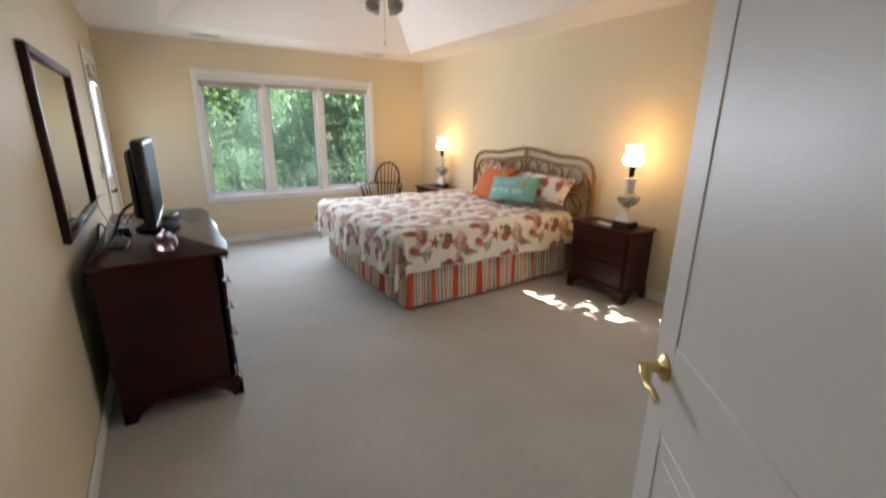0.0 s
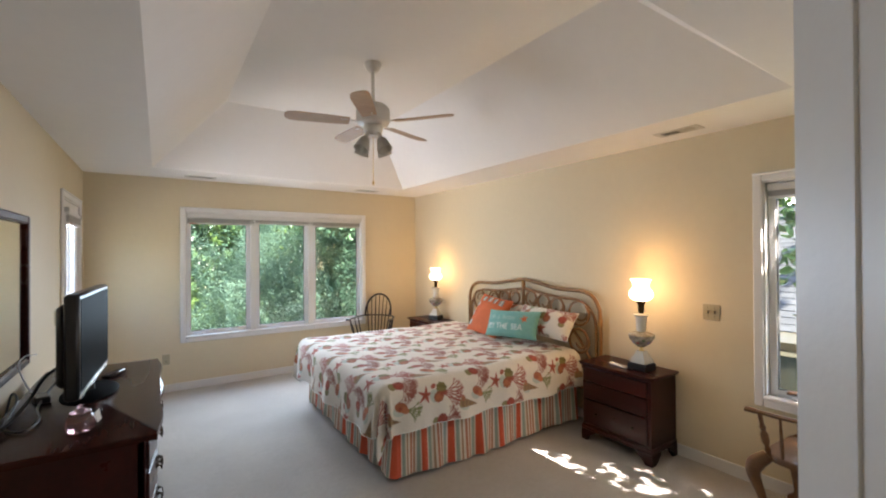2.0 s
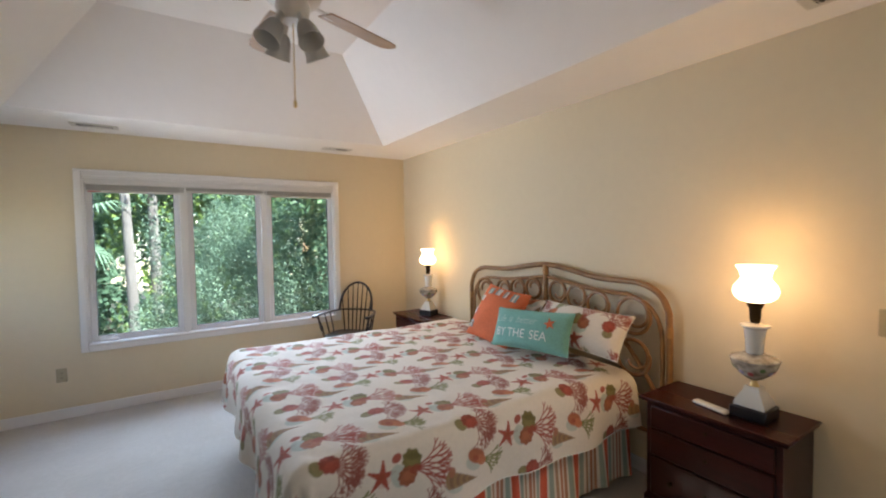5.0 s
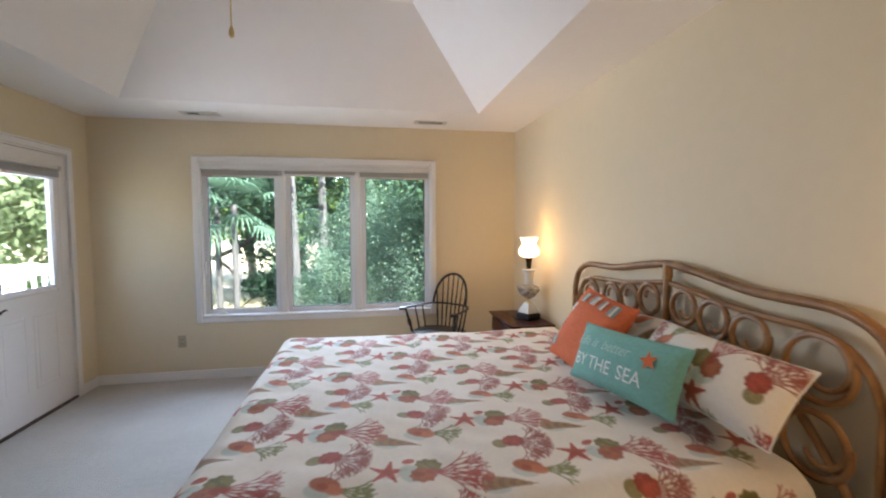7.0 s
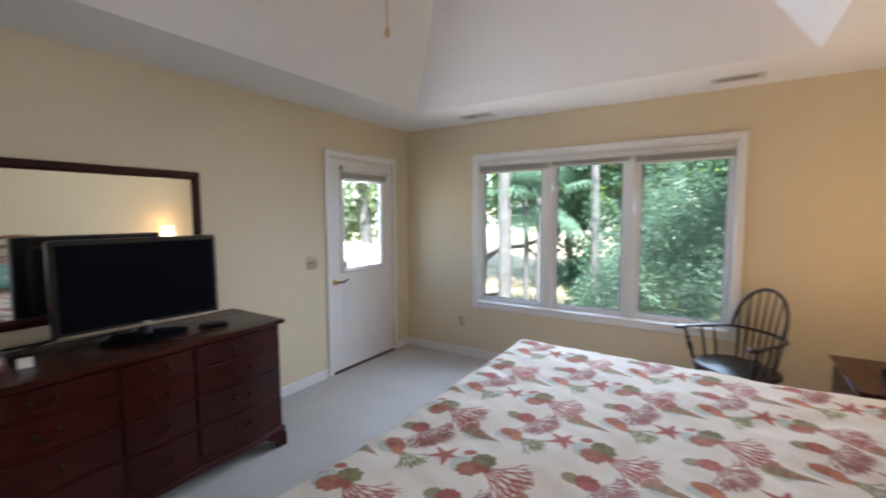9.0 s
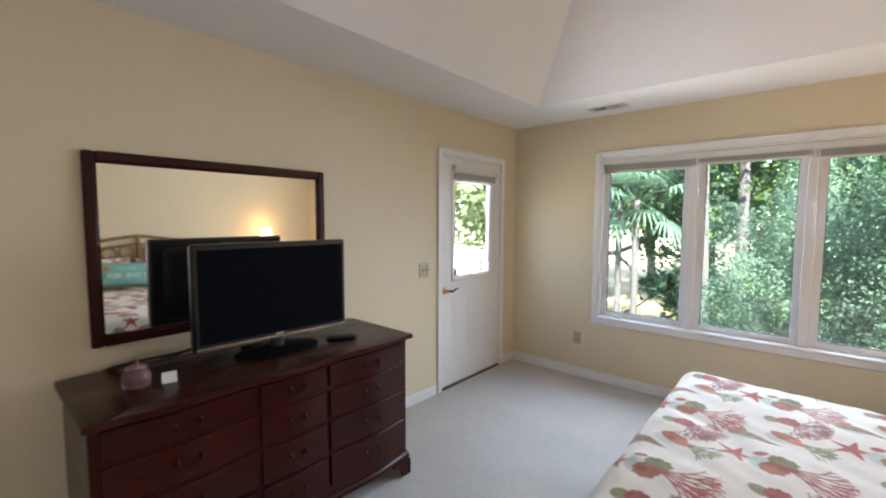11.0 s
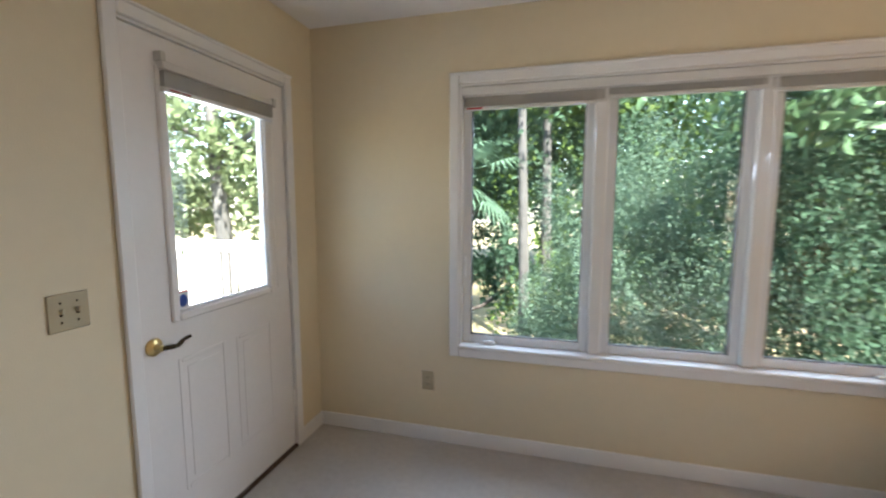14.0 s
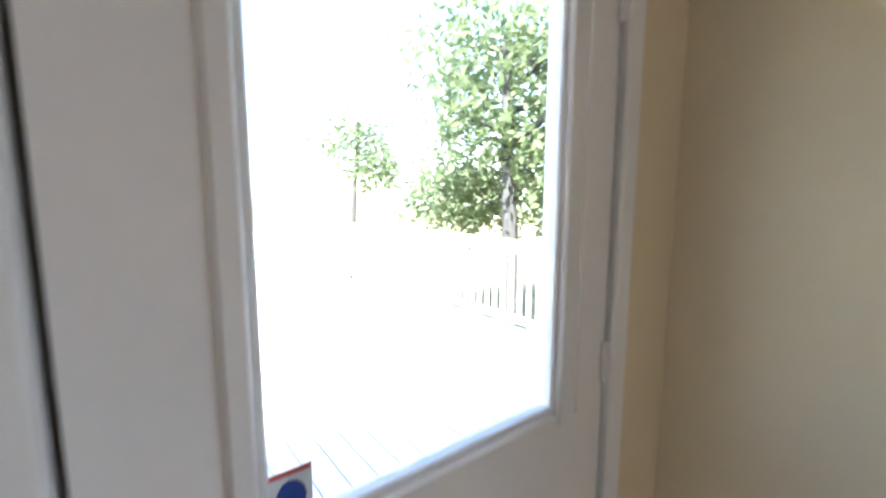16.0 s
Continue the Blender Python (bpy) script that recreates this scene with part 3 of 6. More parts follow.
# blind on the door
t = thing("door_blind", "white mini blind pulled up over the door glass", "blind")
part("headrail", M().box(-0.006, 0.03, 5.075, 5.70, 1.935, 1.965, 0.004), BLIND, t)
for k in range(9):
    z = 1.928 - k * 0.0062
    part("slat", M().box(0.0 + 0.0015 * (k % 2), 0.028, 5.08, 5.695, z - 0.0022, z + 0.0022), SHADED_SLATS, t, smooth=False)
part("bottom_rail", M().box(-0.002, 0.03, 5.078, 5.697, 1.855, 1.873, 0.004), BLIND, t)
part("bracket", M().box(-0.006, 0.03, 5.068, 5.092, 1.962, 1.998, 0.003), VENT, t, "grey metal blind bracket")
part("bracket", M().box(-0.006, 0.036, 5.69, 5.715, 1.93, 1.97, 0.003), VENT, t)
part("warning_label", M().box(0.0301, 0.0308, 5.10, 5.145, 1.861, 1.867), bpy.data.materials["label_red"], t, "red printed strip", False)
part("warning_label", M().box(0.0301, 0.0308, 5.155, 5.195, 1.861, 1.867), bpy.data.materials["label_red"], t, "red printed strip", False)
part("cord", M().tube([(0.02, 5.69, 1.86), (0.014, 5.692, 1.4), (0.016, 5.694, 1.0)], 0.002, 5), BLIND, t)
t.location.z -= 0.022

# entry door leaf, standing open
a = math.atan2(0.586 + 0.02, 1.406 - 0.88)
hinge = Vector((0.88, -0.02, 0))
d2 = thing("door_2", "white painted panelled entry door, standing open", "door", pose(hinge.x, hinge.y, 0, 0, 0, math.degrees(a)), kind="structure")
LW = math.hypot(1.406 - 0.88, 0.606)
leaf2 = part("door_leaf", M().box(0, LW, -0.034, 0.0, 0.012, 2.035, 0.003), DOORP, d2)
for z0, z1 in ((0.16, 0.77), (0.98, 1.93)):
    for x0, x1 in ((0.09, LW - 0.085),):
        part("raised_panel", ring(M(), "x", x0, x1, z0, z1, 0.024, -0.002, 0.0035, 0.003), DOORP, leaf2)
        part("raised_panel", M().box(x0 + 0.05, x1 - 0.05, -0.002, 0.0025, z0 + 0.05, z1 - 0.05, 0.002), DOORP, leaf2)
for side, face, turn in ((1, 0.0, -90), (-1, -0.034, 90)):
    kn = part("door_handle", M().lathe([(0.001, 0.0), (0.033, 0.0), (0.034, 0.006), (0.027, 0.012), (0.014, 0.017), (0.0125, 0.052), (0.014, 0.058), (0.001, 0.061)], 24, pose(LW - 0.065, face, 0.925, turn, 0, 0)), BRASS, leaf2, "polished brass lever handle")
    hx = LW - 0.065
    part("lever", M().tube(smooth_path([(hx, face + side * 0.05, 0.925), (hx - 0.025, face + side * 0.056, 0.922), (hx - 0.055, face + side * 0.056, 0.908), (hx - 0.085, face + side * 0.054, 0.912), (hx - 0.11, face + side * 0.052, 0.902)], 5), [0.0115] * 8 + [0.0095] * 6 + [0.008] * 7, 10), BRASS, kn)
part("latch_plate", M().box(LW - 0.001, LW + 0.0015, -0.028, -0.006, 0.885, 0.945), BRASS, leaf2)
m = M()
casing(m, "x", 0.08, 0.88, 0.0, 2.05, 0.06, Y0, 0.016, False)
part("door_casing", m, TRIM, tagged(new("door_frame_entry"), "white painted entry door casing", "door frame", kind="structure"))


# ---------- bed ----------
BX0, BX1, BY0, BY1, BZ = 1.99, 3.90, 2.96, 4.87, 0.655


def wavy(x, y, seed, freq):
    """Smooth made-up undulation on arrays."""
    rs = np.random.RandomState(seed)
    out = np.zeros_like(x)
    for _ in range(7):
        a, ph = rs.uniform(0, 2 * np.pi), rs.uniform(0, 2 * np.pi)
        f = freq * rs.uniform(0.5, 1.7)
        out += np.sin((x * np.cos(a) + y * np.sin(a)) * f + ph)
    return out / 7


def tile_print():
    """The repeat of the coral print: colours on a 2.5 mm grid, 0.65 x 0.62 m, a centred lattice."""
    nu, nv = 260, 248
    su, sv = 0.65, 0.62
    img = np.empty((nv, nu, 3))
    img[:] = (0.77, 0.73, 0.66)
    U, V = np.meshgrid((np.arange(nu) + 0.5) / nu * su, (np.arange(nv) + 0.5) / nv * sv)
    rnd = random.Random(4)

    def wrap(d, s):
        return (d + s / 2) % s - s / 2

    def put(mask, color, k=1.0):
        a = np.clip(mask, 0, 1)[..., None] * k
        img[:] = img * (1 - a) + np.array(color) * a

    def blob(u, v, ru, rv, ang, color, k=1.0, rib=0.0):
        du, dv = wrap(U - u, su), wrap(V - v, sv)
        c, s = math.cos(ang), math.sin(ang)
        p, q = (du * c + dv * s) / ru, (-du * s + dv * c) / rv
        rr = np.sqrt(p * p + q * q)
        put((1.0 - rr) * 8 + 0.5, color, k)
        if rib:
            th = np.arctan2(q, p + 0.9)
            put(((1.0 - rr) * 8) * (np.sin(th * 22) > 0.45), np.array(color) * 0.62, rib)

    def stroke(a, b, w, color, k=1.0):
        du, dv = wrap(U - a[0], su), wrap(V - a[1], sv)
        ex, ey = b[0] - a[0], b[1] - a[1]
        t = np.clip((du * ex + dv * ey) / (ex * ex + ey * ey + 1e-9), 0, 1)
        d = np.hypot(du - t * ex, dv - t * ey)
        put((w - d) / 0.0018 + 0.5, color, k)

    def branch(p, ang, length, w, depth, color, spread, k):
        q = (p[0] + length * math.cos(ang), p[1] + length * math.sin(ang))
        stroke(p, q, w, color, k)
        if depth:
            for s in (-1, 1):
                branch(q, ang + s * spread * rnd.uniform(0.6, 1.1), length * rnd.uniform(0.68, 0.92), w * 0.84, depth - 1, color, spread, k)
            if rnd.random() < 0.35:
                branch(q, ang + rnd.uniform(-0.15, 0.15), length * 0.7, w * 0.8, depth - 1, color, spread, k)

    coral, red, pink = (0.40, 0.08, 0.05), (0.36, 0.065, 0.045), (0.29, 0.085, 0.065)
    shell, rust, brown = (0.42, 0.14, 0.065), (0.34, 0.075, 0.04), (0.25, 0.15, 0.085)
    olive, green, teal = (0.23, 0.20, 0.065), (0.20, 0.22, 0.075), (0.44, 0.53, 0.48)

    def scallop(u, v, r, ang, color, k=1.0):
        """A ribbed shell with a scalloped rim, its hinge at the back."""
        du, dv = wrap(U - u, su), wrap(V - v, sv)
        th = np.arctan2(dv, du) - ang
        rr = np.hypot(du, dv) / (r * (1 + 0.07 * np.cos(th * 9)) * (0.86 + 0.16 * np.cos(th)))
        put((1.0 - rr) * 9 + 0.5, color, k)
        rays = (np.sin(np.arctan2(dv + 0.5 * r * math.sin(ang), du + 0.5 * r * math.cos(ang)) * 24) > 0.3) * (rr < 0.94)
        put(rays, np.array(color) * 0.6, 0.6)
        put((rr > 0.8) * (rr < 1.02), np.array(color) * 0.7, 0.5)
        put((rr < 0.5) * 0.5, np.array(color) * 1.25, 0.5)
        put((rr < 0.95) * np.clip(wavy(U, V, int(abs(u) * 977) + 3, 95.0) * 3, 0, 1), np.array(color) * 0.55, 0.7)

    for ou, ov in ((0.0, 0.0), (su / 2, sv / 2)):
        def at(u, v):
            return (u + ou, v + ov)
        # starfish with a pale shadow
        c = at(0, 0)
        blob(c[0] + 0.008, c[1] - 0.014, 0.036, 0.03, 0.2, (0.62, 0.40, 0.32), 0.5)
        for i in range(5):
            t = 1.35 + i * 2 * math.pi / 5
            for r0, r1, w in ((0.0, 0.024, 0.0125), (0.02, 0.042, 0.009), (0.04, 0.060, 0.0055)):
                stroke((c[0] + r0 * math.cos(t), c[1] + r0 * math.sin(t)), (c[0] + r1 * math.cos(t), c[1] + r1 * math.sin(t)), w, coral if w < 0.012 else rust)
        # shells with open spreading coral
        c = at(0.12, 0.0)
        blob(c[0] - 0.045, c[1] - 0.02, 0.036, 0.052, 0.3, teal, 0.85)
        for t in (-0.62, -0.36, -0.12, 0.12, 0.38):
            branch((c[0] + 0.025, c[1] - 0.008), t - 0.05, 0.060, 0.0038, 3, red, 0.33, 1.0)
        scallop(c[0] + 0.012, c[1] + 0.024, 0.050, 0.9, olive)
        scallop(c[0] - 0.012, c[1] - 0.026, 0.048, -0.9, shell)
        blob(c[0] + 0.028, c[1] - 0.012, 0.026, 0.02, 0.2, rust, 0.85, 0.4)
        blob(c[0] - 0.048, c[1] + 0.055, 0.024, 0.016, 0.5, coral, 0.95, 0.4)
        # bean shell with a green sprig
        c = at(-0.185, -0.045)
        blob(c[0] - 0.024, c[1] - 0.024, 0.045, 0.03, -0.35, teal, 0.75)
        for t in (-0.72, -0.45, -0.2, 0.05):
            branch((c[0] + 0.03, c[1] - 0.022), t, 0.048, 0.0038, 2, green, 0.4, 1.0)
        blob(c[0] - 0.006, c[1] + 0.004, 0.050, 0.032, -0.4, shell, 1, 0.35)
        blob(c[0] + 0.022, c[1] - 0.022, 0.032, 0.022, -0.6, (0.55, 0.19, 0.09), 0.95, 0.4)
        blob(c[0] - 0.012, c[1] - 0.004, 0.018, 0.012, -0.4, rust, 0.8)
        # conch
        c = at(0.03, 0.195)
        blob(c[0] - 0.03, c[1] - 0.022, 0.044, 0.022, -0.2, teal, 0.7)
        for i in range(9):
            q = i / 8
            blob(c[0] - 0.05 + 0.135 * q, c[1] + 0.012 - 0.03 * q, 0.020, 0.036 * (1 - q) ** 0.85 + 0.003, -0.2, brown if i % 2 else (0.33, 0.21, 0.10), 0.95)
        blob(c[0] - 0.035, c[1] + 0.04, 0.022, 0.016, 1.1, (0.40, 0.16, 0.09), 0.95)
        # round shell with a dense fan
        c = at(-0.195, 0.118)
        blob(c[0] - 0.044, c[1] - 0.012, 0.030, 0.030, 0, olive, 0.9, 0.5)
        for i in range(8):
            branch((c[0] + 0.018, c[1] - 0.016), -1.25 + i * 0.25, 0.038, 0.0030, 4, pink, 0.42, 0.95)
        scallop(c[0], c[1], 0.045, -0.6, (0.42, 0.085, 0.055))
    return img


TILE = tile_print()


def print_colors(u, v, scale=1.0):
    """Colours of the print at fabric places u, v (arrays)."""
    n, k = TILE.shape[:2]
    a = (np.asarray(u) / scale / 0.65 % 1.0) * k - 0.5
    b = (np.asarray(v) / scale / 0.62 % 1.0) * n - 0.5
    i, j = np.floor(a).astype(int), np.floor(b).astype(int)
    p, q = (a - i)[..., None], (b - j)[..., None]
    g = lambda jj, ii: TILE[jj % n, ii % k]
    return g(j, i) * (1 - p) * (1 - q) + g(j, i + 1) * p * (1 - q) + g(j + 1, i) * (1 - p) * q + g(j + 1, i + 1) * p * q


def grid_mesh(name, P, material, colors=None, close=False):
    """A mesh from an array of places P[row, column, 3]."""
    r, c = P.shape[:2]
    idx = np.arange(r * c).reshape(r, c)
    q = np.stack([idx[:-1, :-1], idx[:-1, 1:], idx[1:, 1:], idx[1:, :-1]], -1).reshape(-1, 4)
    me = bpy.data.meshes.new(name)
    me.vertices.add(r * c)
    me.vertices.foreach_set("co", P.reshape(-1).astype(np.float32))
    me.loops.add(q.size)
    me.loops.foreach_set("vertex_index", q.reshape(-1).astype(np.int32))
    me.polygons.add(len(q))
    me.polygons.foreach_set("loop_start", np.arange(0, q.size, 4, dtype=np.int32))
    me.update(calc_edges=True)
    me.polygons.foreach_set("use_smooth", np.ones(len(q), dtype=bool))
    if colors is not None:
        at = me.color_attributes.new("print", 'FLOAT_COLOR', 'POINT')
        rgba = np.ones((r * c, 4), dtype=np.float32)
        rgba[:, :3] = colors.reshape(-1, 3)
        at.data.foreach_set("color", rgba.reshape(-1))
    me.materials.append(material)
    me.validate()
    return me


def duvet_mesh():
    step, R = 0.0036, 0.095
    x0, y0, y1 = BX0 - 0.135, BY0 - 0.075, BY1 + 0.05
    u = np.arange(x0 - 0.31, BX1 - 0.02, step)
    v = np.arange(y0 - 0.28, y1 + 0.30, step)
    U, V = np.meshgrid(u, v)
    ix0, iy0, iy1 = x0 + R, y0 + R, y1 - R
    nx, ny = np.maximum(U, ix0), np.clip(V, iy0, iy1)
    dx, dy = U - nx, V - ny
    d = np.hypot(dx, dy) + 1e-9
    ox, oy = dx / d, dy / d
    arc = R * np.pi / 2
    th = np.clip(d / R, 0, np.pi / 2)
    flat = d < 1e-6
    reach = np.where(d < arc, R * np.sin(th), R)
    down = np.where(d < arc, R * (1 - np.cos(th)), R + d - arc)
    hang = np.clip((d - arc * 0.7) / 0.25, 0, 1.2)
    along = np.where(np.abs(oy) > np.abs(ox), U, V)
    fold = np.sin(along * 15 + 2.5 * wavy(U, V, 3, 3.0)) * 0.6 + np.sin(along * 8.0 + 1.0) * 0.5
    ang = np.arctan2(dy, dx)
    w = np.clip(np.minimum(np.abs(ox), np.abs(oy)) * 4, 0, 1)
    fold = fold * (1 - w) + np.sin(ang * 10 + 1.0) * 1.6 * w
    reach = reach + hang * (0.026 * fold + 0.010 * wavy(U, V, 14, 26.0) + 0.014)
    down = down * (1 - 0.10 * w) + hang * 0.03 * wavy(U, V, 9, 6.0)
    X, Y = nx + ox * reach, ny + oy * reach
    top = 0.020 * wavy(U, V, 1, 5.0) + 0.010 * wavy(U, V, 2, 17.0) + 0.0045 * wavy(U, V, 5, 42.0) + 0.012 * np.clip(1 - (U - ix0) / 0.5, 0, 1) * np.abs(wavy(U, V, 17, 13.0))
    crease = 0.010 * np.exp(-((wavy(U, V, 11, 3.2)) / 0.06) ** 2)
    Z = BZ + 0.02 - np.minimum(down, BZ - 0.06) + top * np.clip(1 - d / 0.3, 0.3, 1) - crease * np.clip(1 - d / 0.2, 0, 1)
    P = np.stack([np.where(flat, U, X), np.where(flat, V, Y), Z], -1)
    return grid_mesh("duvet", P, PRINT, print_colors(U - 2.85, V - 3.44))


bed = thing("bed", "king bed frame with an arched rattan scroll headboard", "bed", pose(0, 0, 0))
part("mattress", M().box(BX0 + 0.05, BX1, BY0 + 0.04, BY1 - 0.04, 0.33, BZ - 0.04, 0.04), WHITEP, bed)
part("box_spring", M().box(BX0 + 0.05, BX1, BY0 + 0.04, BY1 - 0.04, 0.17, 0.328, 0.02), WHITEP, bed)
m = M()
m.box(BX0 + 0.06, BX1, BY0 + 0.05, BY0 + 0.09, 0.12, 0.168).box(BX0 + 0.06, BX1, BY1 - 0.09, BY1 - 0.05, 0.12, 0.168).box(BX0 + 0.06, BX0 + 0.10, BY0 + 0.09, BY1 - 0.09, 0.12, 0.168)
part("bed_rail", m, BLACKP, bed)
for x, y in ((BX0 + 0.28, BY0 + 0.05), (BX0 + 0.28, BY1 - 0.05), (3.5, BY0 + 0.05), (3.5, BY1 - 0.05), (2.9, 3.9)):
    lg = part("leg", M().tube([(x, y, 0.04), (x, y, 0.13)], 0.016), BLACKP, bed)
    part("caster", M().lathe([(0.001, 0), (0.026, 0), (0.03, 0.012), (0.026, 0.03), (0.012, 0.042), (0.001, 0.044)], 14, pose(x, y, 0)), BLACKP, lg)

# headboard
HX, HC, HE = 3.95, 3.68, 0.957
_rise = [(HE, 0.0), (HE, 0.5), (HE, 0.96), (HE - 0.015, 1.07), (HE - 0.07, 1.155), (HE - 0.18, 1.200), (0.60, 1.207), (0.44, 1.213), (0.20, 1.252), (0.0, 1.274)]
_arch = [(HX, HC - d, z) for d, z in _rise] + [(HX, HC + d, z) for d, z in _rise[-2::-1]]
hb = part("headboard_frame", M().tube(smooth_path(_arch, 7), 0.0195, 10), RATTAN, bed, "bent honey brown rattan poles")


def half_head(s):
    Y = lambda d: HC + s * d
    E = HE
    part("inner_rail", M().tube(smooth_path([(HX, Y(E - 0.042), 0.35), (HX, Y(E - 0.042), 0.8), (HX, Y(E - 0.055), 0.95), (HX, Y(E - 0.12), 1.06), (HX, Y(E - 0.24), 1.115), (HX, Y(0.56), 1.122), (HX, Y(0.40), 1.130), (HX, Y(0.2), 1.155), (HX, Y(0.02), 1.180)], 6), 0.0145, 8), RATTAN, hb)
    part("inner_rail", M().tube(smooth_path([(HX, Y(E - 0.03), 0.46), (HX, Y(E - 0.13), 0.62), (HX, Y(E - 0.27), 0.80), (HX, Y(E - 0.42), 0.93), (HX, Y(0.30), 0.965), (HX, Y(0.02), 0.98)], 6), 0.0145, 8), RATTAN, hb)
    part("cross_rail", M().tube([(HX, Y(0.0), 0.50), (HX, Y(E), 0.50)], 0.014, 8), RATTAN, hb)
    part("cross_rail", M().tube([(HX, Y(0.0), 0.30), (HX, Y(E), 0.30)], 0.014, 8), RATTAN, hb)
    for d, z, r in ((0.125, 1.078, 0.078), (0.300, 1.058, 0.080), (0.478, 1.030, 0.083), (0.735, 0.995, 0.112), (0.735, 0.735, 0.110)):
        pts = []
        turns = 1.45
        for i in range(40):
            t = i / 39
            a = math.pi * 0.9 + s * (-2 * math.pi * turns * t)
            rr = r if t < 0.62 else r * (1 - 0.66 * ((t - 0.62) / 0.38) ** 1.2)
            pts.append((HX - 0.012, Y(d) + rr * math.cos(a), z + rr * math.sin(a)))
        part("scroll", M().tube(pts, [0.0125] * 28 + [0.0125 - 0.0004 * i for i in range(12)], 8), RATTAN, hb)
    for z in (0.93, 0.50):
        part("binding", M().tube([(HX, Y(E), z - 0.03), (HX, Y(E), z + 0.03)], 0.0215, 10), RATTAN2, hb)


half_head(1)
half_head(-1)
part("centre_post", M().tube([(HX - 0.004, HC, 0.3), (HX - 0.004, HC, 1.24)], 0.020, 10), RATTAN, hb)
part("binding", M().tube([(HX - 0.004, HC, 1.20), (HX - 0.004, HC, 1.27)], 0.024, 10), RATTAN2, hb)
part("binding", M().tube([(HX - 0.004, HC, 0.93), (HX - 0.004, HC, 0.98)], 0.023, 10), RATTAN2, hb)

# striped valance round the base
STRIPES = ((0.66, 0.105, 0.045), (0.74, 0.68, 0.58), (0.33, 0.39, 0.33), (0.76, 0.71, 0.62), (0.46, 0.22, 0.13), (0.74, 0.66, 0.55),
           (0.50, 0.20, 0.12), (0.76, 0.70, 0.60), (0.44, 0.27, 0.17), (0.74, 0.66, 0.55), (0.33, 0.39, 0.33), (0.75, 0.70, 0.60))
WIDTHS = (0.052, 0.010, 0.028, 0.014, 0.016, 0.012, 0.020, 0.018, 0.017, 0.014, 0.026, 0.012)


def skirt_mesh():
    corners = [(BX1 - 0.02, BY0 - 0.015), (BX0 + 0.0, BY0 - 0.015), (BX0 + 0.0, BY1 + 0.015), (BX1 - 0.02, BY1 + 0.015)]
    cols, total = [], 0.0
    for k in range(3):
        a, b = Vector(corners[k]), Vector(corners[k + 1])
        n = int((b - a).length / 0.004)
        out = Vector(((b - a).y, -(b - a).x)).normalized() * -1
        out = out if (a + out - Vector((3, 3.9))).length > (a - out - Vector((3, 3.9))).length else -out
        for i in range(n):
            cols.append((a + (b - a) * i / n, out, total + (b - a).length * i / n))
        total += (b - a).length
    per = sum(WIDTHS)
    rows = 14
    P = np.zeros((rows, len(cols), 3))
    C = np.zeros((rows, len(cols), 3))
    for j, (p, out, s) in enumerate(cols):
        x, k = (s * 1.03 + 0.02 * math.sin(s * 7)) % per, 0
        while x > WIDTHS[k]:
            x -= WIDTHS[k]
            k += 1
        for i in range(rows):
            t = i / (rows - 1)
            gather = math.sin(s * 24 + 1.6 * math.sin(s * 5.3)) * 0.65 + math.sin(s * 47 + 2 * math.sin(s * 3.1)) * 0.35
            q = p + out * (0.010 + (0.005 + 0.022 * t) * gather + 0.016 * t)
            P[i, j] = (q.x, q.y, 0.36 - (0.36 - 0.028 - 0.012 * math.sin(s * 4.2) - 0.006 * gather) * t)
            C[i, j] = STRIPES[k]
    n1, n2 = int(abs(corners[1][0] - corners[0][0]) / 0.004), int(abs(corners[2][1] - corners[1][1]) / 0.004)
    cuts = ((0, n1 + 1), (n1, n1 + n2 + 1), (n1 + n2, len(cols)))
    return [grid_mesh("panel", P[:, a:b].copy(), PRINT, C[:, a:b].copy()) for a, b in cuts]


t = thing("bed_skirt", "gathered bed skirt in coral, teal and tan stripes", "bed skirt")
for nm, me in zip(("side_panel", "foot_panel", "side_panel"), skirt_mesh()):
    part(nm, me, PRINT, t)
t = thing("duvet", "white duvet printed with red coral and shells, spread over bed", "duvet")
_dm = duvet_mesh()
_dv = np.empty(len(_dm.vertices) * 3, dtype=np.float32)
_dm.vertices.foreach_get("co", _dv)
_nc = len(np.arange(BX0 - 0.135 - 0.31, BX1 - 0.02, 0.0036))
_dv = _dv.reshape(-1, _nc, 3)
part("cover", _dm, PRINT, t, "white cotton printed with coral and shells")
for edge in (_dv[0, ::6], _dv[-1, ::6], _dv[::6, 0]):
    part("hem", M().tube([tuple(float(c) for c in p) for p in edge], 0.003, 6), WHITEP, t, "stitched white hem")


def pillow_points(w, h, d, n=40):
    """Upper and lower sheets of a stuffed cushion, w by h and d thick, as arrays."""
    a = np.linspace(-1, 1, n)
    A, B = np.meshgrid(a, a)
    puff = (np.clip(1 - np.abs(A) ** 2.6, 0, 1) * np.clip(1 - np.abs(B) ** 2.6, 0, 1)) ** 0.55
    X = A * w / 2 * (1 - 0.045 * (1 - B * B) * np.abs(A) ** 3)
    Y = B * h / 2 * (1 - 0.06 * (1 - A * A) * np.abs(B) ** 3)
    return A, B, X, Y, puff * d / 2


